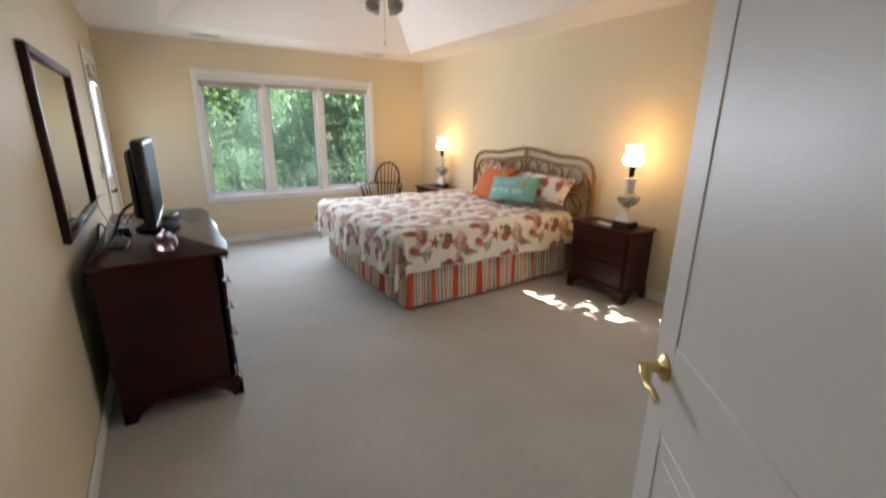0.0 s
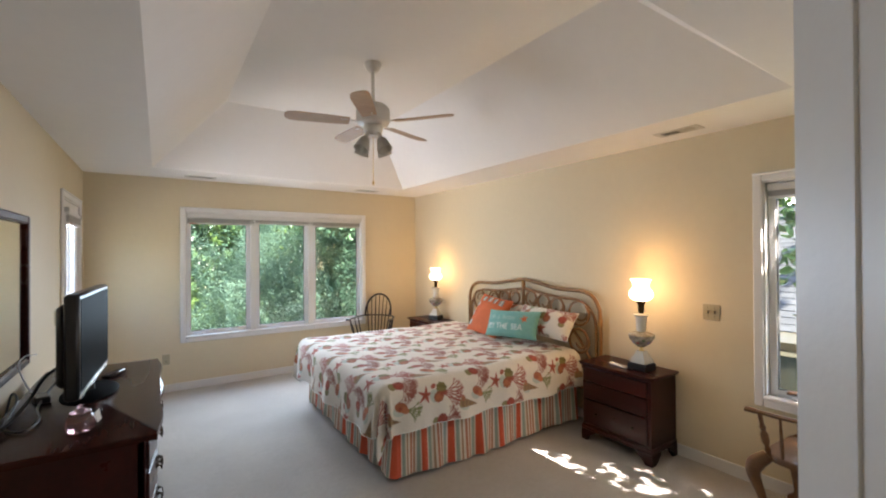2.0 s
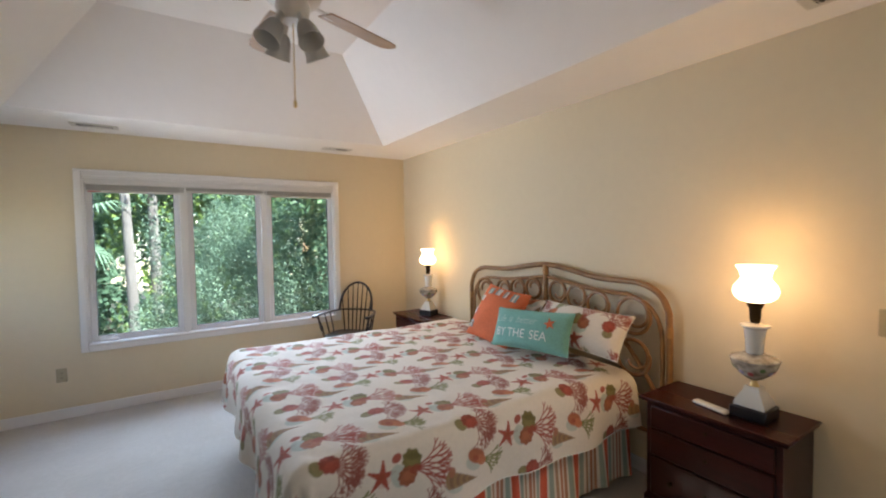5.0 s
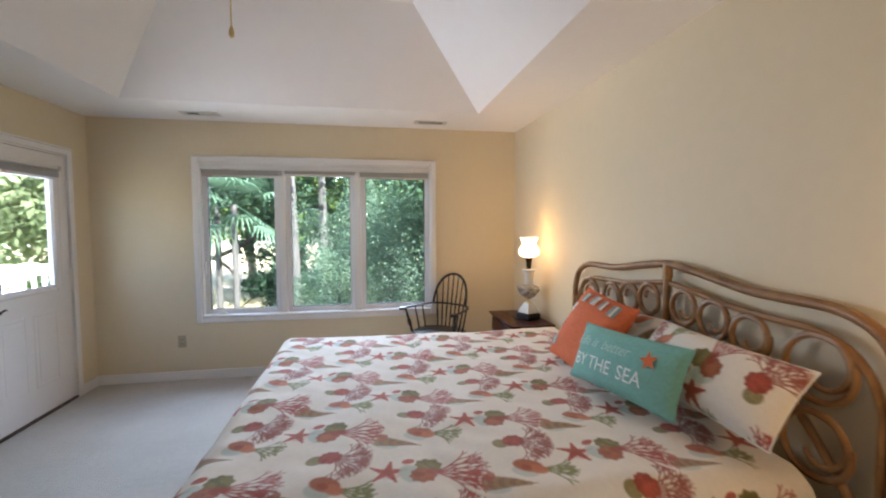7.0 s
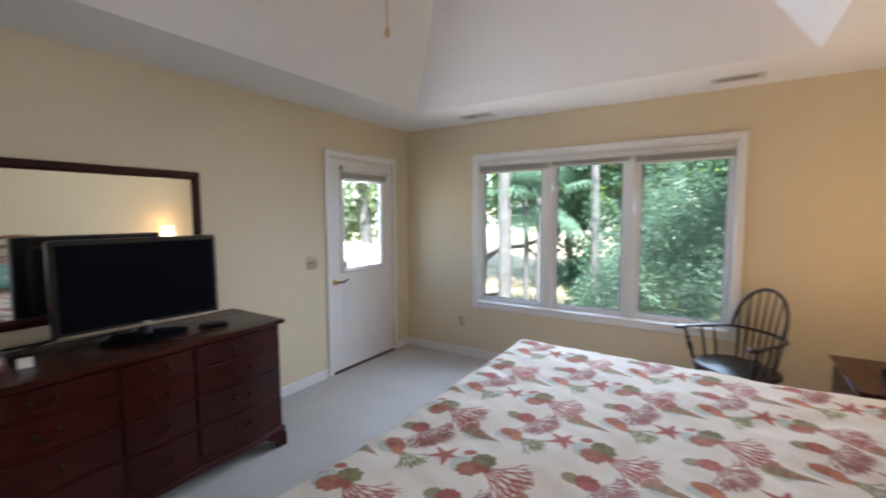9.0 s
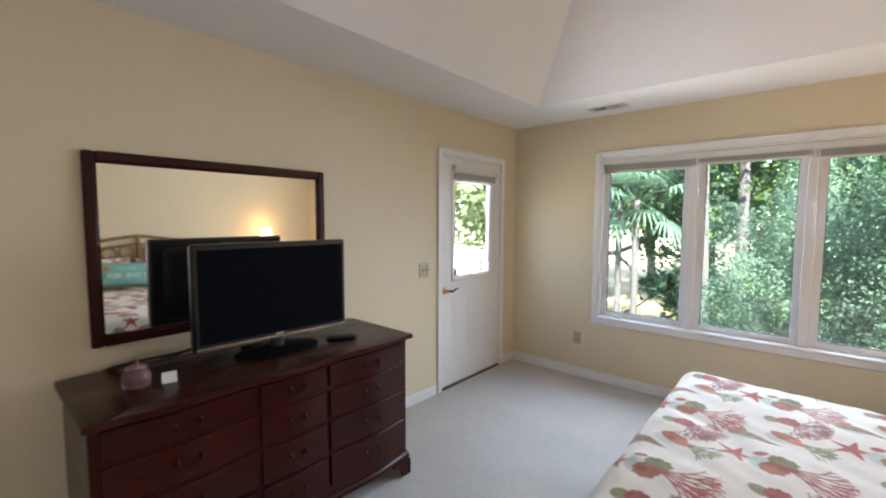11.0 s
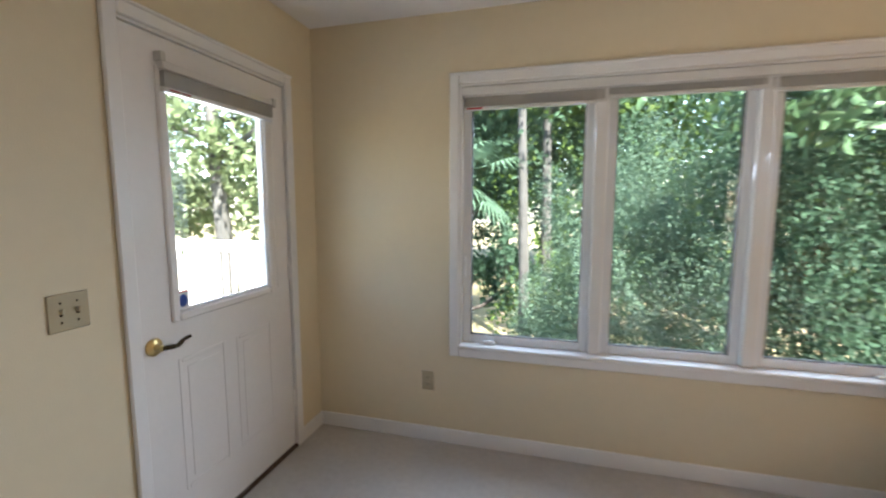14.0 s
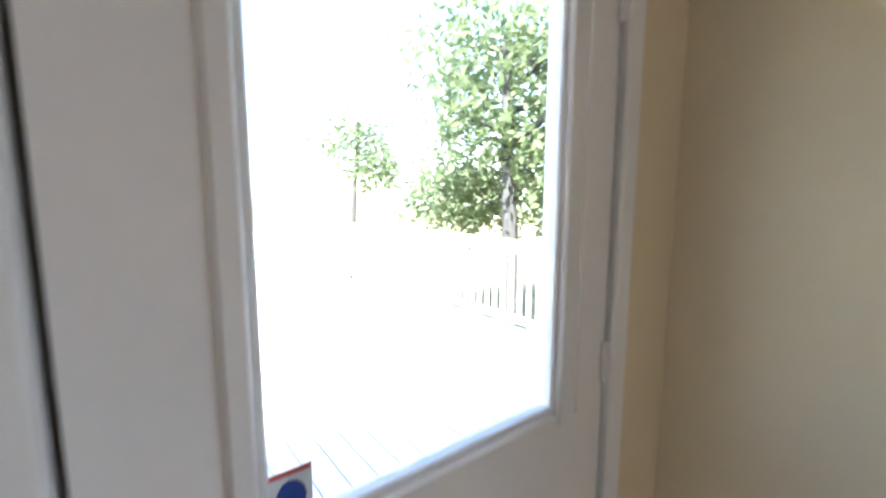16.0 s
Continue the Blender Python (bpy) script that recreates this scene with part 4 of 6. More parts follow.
def pillow(label, at, w, h, d, material, colors=None, name="cushion", seed=0, n=46):
    t = thing(name, label, "pillow", at)
    A, B, X, Y, Z = pillow_points(w, h, d, n)
    wr = 0.006 * wavy(X, Y, seed + 20, 22) * (Z > 0.005)
    up = np.stack([X, Y, Z + wr], -1)
    dn = np.stack([X, Y, -Z - 0.002], -1)
    part("front", grid_mesh("front", up, material, None if colors is None else colors(X, Y)), material, t)
    part("back", grid_mesh("back", dn[:, ::-1], material, None if colors is None else colors(X, Y)), material, t)
    rim = [(X[0, i], Y[0, i], 0) for i in range(n)] + [(X[i, -1], Y[i, -1], 0) for i in range(n)] + [(X[-1, i], Y[-1, i], 0) for i in range(n - 1, -1, -1)] + [(X[i, 0], Y[i, 0], 0) for i in range(n - 1, -1, -1)]
    part("seam", M().tube(rim[::2], 0.0035, 5), WHITEP if colors else material, t)
    return t, (A, B, X, Y, Z + wr)


def place(center, right, up, lean=0):
    """A pose whose x runs along right, y along up."""
    r, u = Vector(right).normalized(), Vector(up).normalized()
    n = r.cross(u).normalized()
    u = n.cross(r)
    m = Matrix((r, u, n)).transposed().to_4x4()
    m.translation = center
    return m


# ---------- dresser ----------
DX0, DX1, DY0, DY1, DH = 0.085, 0.635, 2.475, 3.92, 0.846


def front(y):
    """The gently bowed front of the dresser."""
    t = (y - DY0) / (DY1 - DY0)
    return DX1 - 0.012 + 0.016 * math.cos(2 * math.pi * 3 * (t - 0.5)) * 0.5 + 0.012 * math.sin(math.pi * t)


dr = thing("dresser", "long dark mahogany dresser with bowed drawer fronts", "dresser")
part("body", M().box(DX0, DX1 - 0.03, DY0, DY1, 0.10, DH - 0.026), MAHOG, dr, smooth=False)
n = 40
ol = [(DX0 - 0.015, DY0 - 0.02)] + [(front(DY0 + (DY1 - DY0) * i / n) + 0.036, DY0 - 0.02 + (DY1 - DY0 + 0.04) * i / n) for i in range(n + 1)] + [(DX0 - 0.015, DY1 + 0.02)]
part("top", M().prism(ol, DH - 0.026, DH, None, 0.008), MAHOGT, dr, "polished mahogany top", angle=60)


def bowed(y0, y1, z0, z1, back, proud, n=10, r=0.004):
    m = M()
    v, f = [], []
    for i in range(n + 1):
        y = y0 + (y1 - y0) * i / n
        x = front(y) + proud
        v += [(back, y, z0), (x - r, y, z0), (x, y, z0 + r), (x, y, z1 - r), (x - r, y, z1), (back, y, z1)]
    for i in range(n):
        for k in range(6):
            f.append((i * 6 + k, i * 6 + (k + 1) % 6, (i + 1) * 6 + (k + 1) % 6, (i + 1) * 6 + k))
    f.append(tuple(range(6)))
    f.append(tuple(n * 6 + k for k in range(6))[::-1])
    return m.add(v, f)


cols = ((DY0 + 0.03, 3.02), (3.045, 3.365), (3.39, DY1 - 0.03))
part("face_frame", bowed(DY0, DY1, 0.10, DH - 0.026, DX1 - 0.05, -0.006, 40), MAHOG, dr)


def bail(x, y, z, w=0.075):
    m = M()
    m.tube(smooth_path([(x + 0.006, y - w / 2, z), (x + 0.02, y - w / 2, z - 0.004), (x + 0.024, y - w / 3, z - 0.024), (x + 0.024, y, z - 0.03), (x + 0.024, y + w / 3, z - 0.024), (x + 0.02, y + w / 2, z - 0.004), (x + 0.006, y + w / 2, z)], 4), 0.0028, 6)
    for s in (-1, 1):
        m.lathe([(0.001, 0), (0.012, 0), (0.011, 0.004), (0.005, 0.008), (0.005, 0.014), (0.001, 0.015)], 10, pose(x, y + s * w / 2, z, 0, 90, 0))
    return m


for y0, y1 in cols:
    z = DH - 0.045
    for h in (0.125, 0.155, 0.165, 0.175):
        d = part("drawer", bowed(y0, y1, z - h + 0.014, z, DX1 - 0.06, 0.007), MAHOG, dr)
        yc = (y0 + y1) / 2
        part("handle", bail(front(yc) + 0.007, yc, z - h / 2 + 0.012, 0.085 if y1 - y0 > 0.4 else 0.07), PEWTER, d, "brass bail pull")
        z -= h + 0.006
part("base_moulding", bowed(DY0 - 0.012, DY1 + 0.012, 0.085, 0.125, DX0, 0.012, 40, 0.01), MAHOG, dr)


def bracket_foot(m, x, y, sx, sy, h=0.088, w=0.13):
    """An ogee bracket foot in the corner at x, y; sx, sy point inwards."""
    prof = [(0, 0), (0.055, 0), (0.06, 0.018), (0.068, 0.035), (0.085, 0.052), (0.105, 0.064), (w, 0.072), (w, h), (0, h)]
    for along, thick in (((sx, 0), (0, sy)), ((0, sy), (sx, 0))):
        v = []
        for q in (0, 0.022):
            for a, z in prof:
                bulge = 0.010 * math.sin(math.pi * min(z / h, 1)) * (1 if q == 0 else 0)
                v.append((x + along[0] * a + thick[0] * (q - bulge), y + along[1] * a + thick[1] * (q - bulge), z))
        k = len(prof)
        f = [tuple(range(k)), tuple(range(k, 2 * k))[::-1]] + [(i, (i + 1) % k, k + (i + 1) % k, k + i) for i in range(k)]
        m.add(v, f)
    return m


for x, y, sx, sy in ((DX0, DY0, 1, 1), (DX0, DY1, 1, -1), (DX1 + 0.005, DY0 - 0.01, -1, 1), (DX1 + 0.005, DY1 + 0.01, -1, -1)):
    part("foot", bracket_foot(M(), x, y, sx, sy), MAHOG, dr)

# mirror on the wall behind it
mr = thing("wall_mirror", "large rectangular mirror in a dark wooden frame", "mirror")
part("frame", ring(M(), "y", 2.587, 3.77, 0.938, 1.802, 0.045, 0.0, 0.032, 0.008), MAHOG, mr, "dark mahogany mirror frame")
part("frame_bead", ring(M(), "y", 2.628, 3.729, 0.979, 1.761, 0.010, 0.002, 0.024, 0.003), MAHOGT, mr)
part("glass", M().box(0.002, 0.012, 2.63, 3.727, 0.981, 1.759), MIRROR, mr, "silvered mirror glass", False)

# television
tva, tvb = Vector((0.344, 2.884)), Vector((0.386, 3.656))
c = (tva + tvb) / 2
tv = thing("television", "black flat screen television on a stand, switched off", "television", place((c.x, c.y, DH), (tvb - tva).to_3d(), (0, 0, 1)))
W2 = (tvb - tva).length / 2
part("bezel", M().box(-W2, W2, 0.065, 0.55, -0.045, 0.012, 0.012), BLACKP, tv, "glossy black plastic casing")
part("screen", M().box(-W2 + 0.025, W2 - 0.025, 0.10, 0.525, 0.0122, 0.0145), SCREEN, tv, "dark glass screen", False)
part("back_cover", M().box(-W2 + 0.06, W2 - 0.06, 0.11, 0.50, -0.085, -0.043, 0.02), BLACKP, tv)
part("lower_trim", M().box(-W2 + 0.01, W2 - 0.01, 0.068, 0.086, 0.010, 0.0155, 0.002), CHROME, tv, "thin silver lower edge")
part("logo", M().box(-0.02, 0.02, 0.088, 0.095, 0.0135, 0.0148), VENT, tv, "small grey badge", False)
part("neck", M().tube([(0, 0.012, -0.025), (0, 0.12, -0.03)], 0.035, 12), BLACKP, tv)
part("stand", M().lathe([(0.001, 0), (1.0, 0), (1.0, 0.006), (0.93, 0.013), (0.2, 0.02), (0.001, 0.022)], 40, pose(0, 0, -0.01, -90, 0, 0) @ Matrix.Diagonal((0.21, 0.12, 1, 1))), SCREEN, tv, "oval glossy black base")


# ---------- night stands ----------
def night_stand(at, label):
    """Front to -x; 0.60 wide along y, 0.42 deep."""
    t = thing("night_stand", label, "night stand", at, "night stands beside the bed")
    hw, d, h = 0.297, 0.345, 0.65
    part("body", M().box(0.0, d, -hw, hw, 0.10, h - 0.024), MAHOG, t, smooth=False)
    part("top", M().box(-0.03, d + 0.005, -hw - 0.03, hw + 0.03, h - 0.012, h, 0.006).box(-0.022, d + 0.003, -hw - 0.022, hw + 0.022, h - 0.026, h - 0.011, 0.005), MAHOGT, t, "polished top with a moulded edge")
    z = h - 0.042
    for hh in (0.115, 0.135, 0.20):
        dw = part("drawer", M().box(-0.014, 0.02, -hw + 0.025, hw - 0.025, z - hh, z, 0.005), MAHOG, t)
        part("keyhole", M().lathe([(0.001, 0), (0.008, 0), (0.008, 0.003), (0.001, 0.004)], 10, pose(-0.014, 0, z - hh * 0.42, 0, -90, 0)), PEWTER, dw)
        for s in ((-0.16, 0.16) if hh == 0.20 else ()):
            part("knob", M().lathe([(0.001, 0), (0.006, 0), (0.005, 0.008), (0.011, 0.014), (0.011, 0.02), (0.001, 0.024)], 12, pose(-0.014, s, z - hh / 2, 0, -90, 0)), PEWTER, dw)
        z -= hh + 0.008
    part("base_moulding", M().box(-0.016, d, -hw - 0.014, hw + 0.014, 0.082, 0.125, 0.010), MAHOG, t)
    for x, y, sx, sy in ((-0.012, -hw - 0.01, 1, 1), (-0.012, hw + 0.01, 1, -1), (d, -hw - 0.01, -1, 1), (d, hw + 0.01, -1, -1)):
        part("foot", bracket_foot(M(), x, y, sx, sy, 0.085, 0.12), MAHOG, t)
    return t


NS1 = night_stand(pose(3.638, 2.372, 0), "dark mahogany night stand with three drawers")
NS2 = copy_thing(NS1, pose(3.62, 5.32, 0))


# ---------- table lamps ----------
def table_lamp(at, label):
    t = thing("table_lamp", label, "table lamp", at, "lit lamps beside the bed")
    part("plinth", M().box(-0.075, 0.075, -0.075, 0.075, 0.0, 0.055, 0.006), BLACKP, t, "black wooden plinth")
    v = [(sx * a, sy * a, z) for a, z in ((0.062, 0.056), (0.060, 0.075), (0.034, 0.125), (0.030, 0.145)) for sx, sy in ((-1, -1), (1, -1), (1, 1), (-1, 1))]
    f = [(k * 4 + i, k * 4 + (i + 1) % 4, k * 4 + 4 + (i + 1) % 4, k * 4 + 4 + i) for k in range(3) for i in range(4)] + [(3, 2, 1, 0), (12, 13, 14, 15)]
    part("foot", M().add(v, f), CERAMIC, t, "white glazed pyramid foot", angle=25)
    part("collar", M().lathe([(0.001, 0.146), (0.022, 0.146), (0.014, 0.158), (0.013, 0.17), (0.024, 0.178), (0.001, 0.18)], 18), BRASS, t)
    bowl = part("bowl", M().lathe([(0.001, 0.178), (0.03, 0.18), (0.062, 0.205), (0.088, 0.24), (0.095, 0.265), (0.098, 0.272), (0.094, 0.280), (0.06, 0.292), (0.042, 0.300), (0.001, 0.301)], 32), PAINTED, t, "white porcelain bowl painted with flowers")
    rs = random.Random(3)
    for k in range(14):
        a, z = k * 0.55, 0.215 + 0.03 * rs.random()
        r = 0.062 + (z - 0.205) / 0.035 * 0.026
        r = min(r, 0.093)
        part("painted_flower", M().lathe([(0.001, 0.0), (0.013, 0.0), (0.011, 0.0022), (0.001, 0.003)], 7, Matrix.Translation((r * math.cos(a), r * math.sin(a), z)) @ Euler((0, radians(122), a)).to_matrix().to_4x4()), FLOWERS[k % 3], bowl)
    part("neck", M().lathe([(0.001, 0.30), (0.034, 0.301), (0.036, 0.31), (0.037, 0.36), (0.045, 0.415), (0.058, 0.424), (0.058, 0.432), (0.02, 0.438), (0.001, 0.44)], 28), CERAMIC, t, "white flared porcelain neck")
    part("socket", M().lathe([(0.001, 0.438), (0.016, 0.44), (0.022, 0.455), (0.024, 0.505), (0.034, 0.525), (0.036, 0.537), (0.001, 0.539)], 20), PEWTER, t, "brass lamp socket")
    prof = [(0.036, 0.537), (0.060, 0.543), (0.083, 0.563), (0.09, 0.588), (0.083, 0.615), (0.064, 0.638), (0.058, 0.652), (0.064, 0.680), (0.078, 0.707)]
    n = 36
    v, f = [], []
    for r, z in prof + [(r - 0.003, z) for r, z in prof[::-1]]:
        for i in range(n):
            a = 2 * math.pi * i / n
            wob = 1 + (0.03 * math.cos(a * 9) if z > 0.69 else 0)
            v.append((r * wob * math.cos(a), r * wob * math.sin(a), z))
    k = 2 * len(prof)
    for q in range(k - 1):
        for i in range(n):
            f.append((q * n + i, q * n + (i + 1) % n, (q + 1) * n + (i + 1) % n, (q + 1) * n + i))
    sh = part("shade", M().add(v, f), OPAL, t, "glowing opal glass tulip shade", angle=80)
    sh.visible_shadow = False
    part("bulb", M().lathe([(0.001, 0.537), (0.014, 0.539), (0.03, 0.582), (0.026, 0.607), (0.001, 0.622)], 16), OPAL, t).visible_shadow = False
    return t


FLOWERS = [mat("flower_" + n, c, 0.3, scale=20) for n, c in (("red", (0.45, 0.06, 0.07)), ("green", (0.10, 0.2, 0.07)), ("blue", (0.25, 0.22, 0.4)))]
LAMP1 = table_lamp(pose(3.80, 2.243, 0.65, 0, 0, 0), "lit porcelain table lamp with an opal glass shade")
LAMP2 = copy_thing(LAMP1, pose(3.84, 5.27, 0.65, 0, 0, 25))
for x, y in ((3.80, 2.243), (3.84, 5.27)):
    pl = new("lamp_bulb_light", bpy.data.lights.new("lamp_bulb_light", 'POINT'))
    pl.data.energy, pl.data.shadow_soft_size, pl.data.color = 0.42, 0.07, (1.0, 0.50, 0.12)
    pl.location = (x, y, 0.65 + 0.60)


# ---------- ceiling fan ----------
fan = thing("ceiling_fan", "white ceiling fan with five maple blades, at rest", "ceiling fan", pose(2.03, 3.36, 0))
part("canopy", M().lathe([(0.001, HT), (0.066, HT), (0.066, HT - 0.012), (0.05, HT - 0.05), (0.028, HT - 0.068), (0.001, HT - 0.07)], 28), FANW, fan)
part("downrod", M().tube([(0, 0, HT - 0.06), (0, 0, 2.70)], 0.0125, 12), FANW, fan)
part("motor_housing", M().lathe([(0.001, 2.735), (0.03, 2.735), (0.05, 2.725), (0.10, 2.715), (0.125, 2.69), (0.13, 2.655), (0.13, 2.60), (0.12, 2.575), (0.10, 2.565), (0.06, 2.56), (0.001, 2.56)], 36), FANW, fan)
part("switch_housing", M().lathe([(0.001, 2.562), (0.07, 2.56), (0.075, 2.54), (0.068, 2.50), (0.05, 2.475), (0.001, 2.47)], 28), FANW, fan)
for k in range(5):
    M0 = pose(0, 0, 2.585, 0, 0, 21 + k * 72)
    ir = part("blade_iron", M().box(0.10, 0.23, -0.012, 0.012, -0.004, 0.004, 0.003, M0).box(0.19, 0.25, -0.03, 0.03, -0.004, 0.003, 0.003, M0), FANW, fan)
    ol = [(0.18, -0.052), (0.30, -0.060), (0.56, -0.066), (0.615, -0.058), (0.64, -0.034), (0.645, 0), (0.64, 0.034), (0.615, 0.058), (0.56, 0.066), (0.30, 0.060), (0.18, 0.052)]
    part("blade", M().prism(ol, -0.010, -0.004, M0 @ pose(0, 0, 0.002, 11, 0, 0)), BLADE, fan, "pale maple fan blade")
for k in range(4):
    a = radians(20 + 90 * k)
    mm = Matrix.Translation((0.06 * math.cos(a), 0.06 * math.sin(a), 2.485)) @ Matrix.Rotation(a, 4, 'Z') @ Matrix.Rotation(radians(-28), 4, 'Y')
    ar = part("light_arm", M().tube([(0, 0, 0.01), (0, 0, -0.045)], 0.017, 12, False, mm), FANW, fan)
    prof = [(0.018, -0.04), (0.032, -0.05), (0.043, -0.08), (0.05, -0.125), (0.058, -0.15), (0.0555, -0.15), (0.047, -0.125), (0.04, -0.08), (0.029, -0.052), (0.015, -0.042)]
    part("shade", M().lathe(prof, 22, mm), FROST, ar, "frosted bell glass shade, unlit")
part("pull_chain", M().tube([(0.0, 0.0, 2.47), (0.0, 0.0, 2.13)], 0.0022, 6).lathe([(0.001, 2.098), (0.008, 2.104), (0.009, 2.12), (0.004, 2.135), (0.001, 2.136)], 10), BRASS, fan, "thin brass pull chain with a bead")


def ceiling_vent(at, label="beige metal ceiling air vent with slats"):
    t = thing("ceiling_vent", label, "air vent", at, "ceiling vents")
    part("frame", M().box(-0.155, -0.115, -0.065, 0.065, -0.006, 0.0, 0.002).box(0.115, 0.155, -0.065, 0.065, -0.006, 0, 0.002).box(-0.115, 0.115, -0.065, -0.04, -0.006, 0, 0.002).box(-0.115, 0.115, 0.04, 0.065, -0.006, 0, 0.002), VENT, t)
    part("backing", M().box(-0.115, 0.115, -0.04, 0.04, -0.002, -0.0005), VENTD, t, "", False)
    for i in range(11):
        x = -0.105 + i * 0.021
        part("slat", M().box(-0.0065, 0.0065, -0.04, 0.04, -0.0006, 0.0006, 0, pose(x, 0, -0.005, 0, 40 if i < 5 else -40, 0)), VENT, t, smooth=False)
    return t


VN = ceiling_vent(pose(1.045, 5.83, H - 0.0005))
copy_thing(VN, pose(3.06, 5.83, H - 0.0005))
copy_thing(VN, pose(3.745, 1.92, H - 0.0005, 0, 0, 90))


# ---------- pillows ----------
def sham_colors(du, dv):
    return lambda X, Y: print_colors(Y + du, dv - X, 0.95)


pillow("white pillow sham printed with coral and shells", place((3.765, 3.223, 0.892), (0.06, -1, -0.03), (0.60, 0.05, 0.80)), 0.67, 0.30, 0.17, PRINT, sham_colors(0.1, 0.05), "pillow_sham", 1, 110)
pillow("white pillow sham printed with coral, behind the orange cushion", place((3.80, 3.96, 0.86), (-0.02, -1, 0.02), (0.60, 0.0, 0.80)), 0.66, 0.34, 0.16, PRINT, sham_colors(0.3, 0.2), "pillow_sham", 2, 100)
oc, (A, B, X, Y, Z) = pillow("square orange cushion with striped borders", place((3.67, 3.925, 0.878), (0.05, -1, -0.11), (0.52, -0.08, 0.84)), 0.46, 0.45, 0.15, ORANGE, None, "cushion", 3, 50)
BAND = [mat("band_" + n, c, 0.85, scale=20, vary=0.05) for n, c in (("teal", (0.22, 0.36, 0.34)), ("white", (0.72, 0.68, 0.60)), ("rust", (0.45, 0.10, 0.05)))]


def on_pillow(x, y, w, h, d, lift=0.002):
    """Height of a cushion's front at x, y."""
    p, q = x / (w / 2), y / (h / 2)
    k = max(0.0, 1 - abs(p) ** 2.6) * max(0.0, 1 - abs(q) ** 2.6)
    return k ** 0.55 * d / 2 + lift


def patch(x0, x1, y0, y1, w, h, d, n=6, lift=0.004):
    v, f = [], []
    for j in range(n + 1):
        for i in range(n + 1):
            x, y = x0 + (x1 - x0) * i / n, y0 + (y1 - y0) * j / n
            v.append((x, y, on_pillow(x, y, w, h, d, lift)))
    for j in range(n):
        for i in range(n):
            a = j * (n + 1) + i
            f.append((a, a + 1, a + n + 2, a + n + 1))
    return M().add(v, f)


for k, (x0, y0, ht) in enumerate(((-0.15, 0.13, 0.06), (-0.06, 0.135, 0.06), (0.03, 0.13, 0.06), (0.11, 0.12, 0.07), (0.14, -0.02, 0.07), (-0.21, -0.06, 0.06), (-0.20, -0.17, 0.06), (-0.20, 0.06, 0.05))):
    for j in range(3):
        part("stripe", patch(x0 + j * 0.018, x0 + j * 0.018 + 0.016, y0, y0 + ht, 0.46, 0.45, 0.15, 4), BAND[j if j < 2 else k % 3], oc)
TW, TH, TD = 0.64, 0.275, 0.13
tc, _ = pillow("teal oblong cushion with white lettering", place((3.57, 3.465, 0.858), (0.13, -1, 0.06), (0.38, 0.02, 0.90)), TW, TH, TD, TEAL, None, "cushion", 4, 50)


def lettering(text, size, cx, cy, parent, material, shear=0.0):
    cu = bpy.data.curves.new("lettering", 'FONT')
    cu.body, cu.size, cu.align_x, cu.align_y, cu.shear = text, size, 'CENTER', 'CENTER', shear
    cu.resolution_u = 3
    tmp = bpy.data.objects.new("lettering", cu)
    scene.collection.objects.link(tmp)
    bpy.context.view_layer.update()
    me = bpy.data.meshes.new_from_object(tmp.evaluated_get(bpy.context.evaluated_depsgraph_get()))
    bpy.data.objects.remove(tmp)
    bm = bmesh.new()
    bm.from_mesh(me)
    bmesh.ops.subdivide_edges(bm, edges=[e for e in bm.edges if e.calc_length() > size * 0.15], cuts=2)
    for v in bm.verts:
        v.co.x, v.co.y = v.co.x + cx, v.co.y + cy
        v.co.z = on_pillow(v.co.x, v.co.y, TW, TH, TD, 0.0075)
    bm.to_mesh(me)
    bm.free()
    me.materials.clear()
    me.materials.append(material)
    return part("lettering", me, material, parent, "white printed words")


PALE = mat("pale_print", (0.42, 0.62, 0.56), 0.8, scale=20, vary=0.03)
for word, x in (("Life", -0.225), ("is", -0.135), ("better", 0.0)):
    lettering(word, 0.068, x, 0.05, tc, PALE, 0.3)
for word, x in (("BY", -0.205), ("THE", -0.065), ("SEA", 0.115)):
    lettering(word, 0.083, x, -0.043, tc, WHITEP)
v = []
for i in range(10):
    r, a = (0.044 if i % 2 == 0 else 0.017), math.pi / 2 + 0.3 + i * math.pi / 5
    x, y = 0.185 + r * math.cos(a), 0.045 + r * math.sin(a)
    v.append((x, y, on_pillow(x, y, TW, TH, TD, 0.0055)))
v.append((0.185, 0.045, on_pillow(0.185, 0.045, TW, TH, TD, 0.007)))
part("starfish", M().add(v, [(i, (i + 1) % 10, 10) for i in range(10)]), ORANGE, tc, "orange embroidered starfish")


# ---------- chairs ----------
def turned(m, a, b, r, style="leg", n=10):
    """A turned rod from a to b of full radius r."""
    a, b = Vector(a), Vector(b)
    prof = {"leg": ((0, 0.55), (0.12, 0.7), (0.2, 0.9), (0.24, 0.55), (0.28, 0.95), (0.5, 1.0), (0.62, 0.7), (0.66, 1.0), (0.7, 0.6), (0.8, 0.85), (1, 0.62)),
            "spindle": ((0, 0.75), (0.3, 1.0), (0.6, 0.85), (1, 0.6)),
            "post": ((0, 0.6), (0.12, 0.8), (0.2, 0.5), (0.3, 0.95), (0.48, 1.0), (0.58, 0.55), (0.64, 0.9), (0.72, 0.55), (1, 0.65))}[style]
    m.tube([a + (b - a) * t for t, _ in prof], [r * k for _, k in prof], n)
    return m


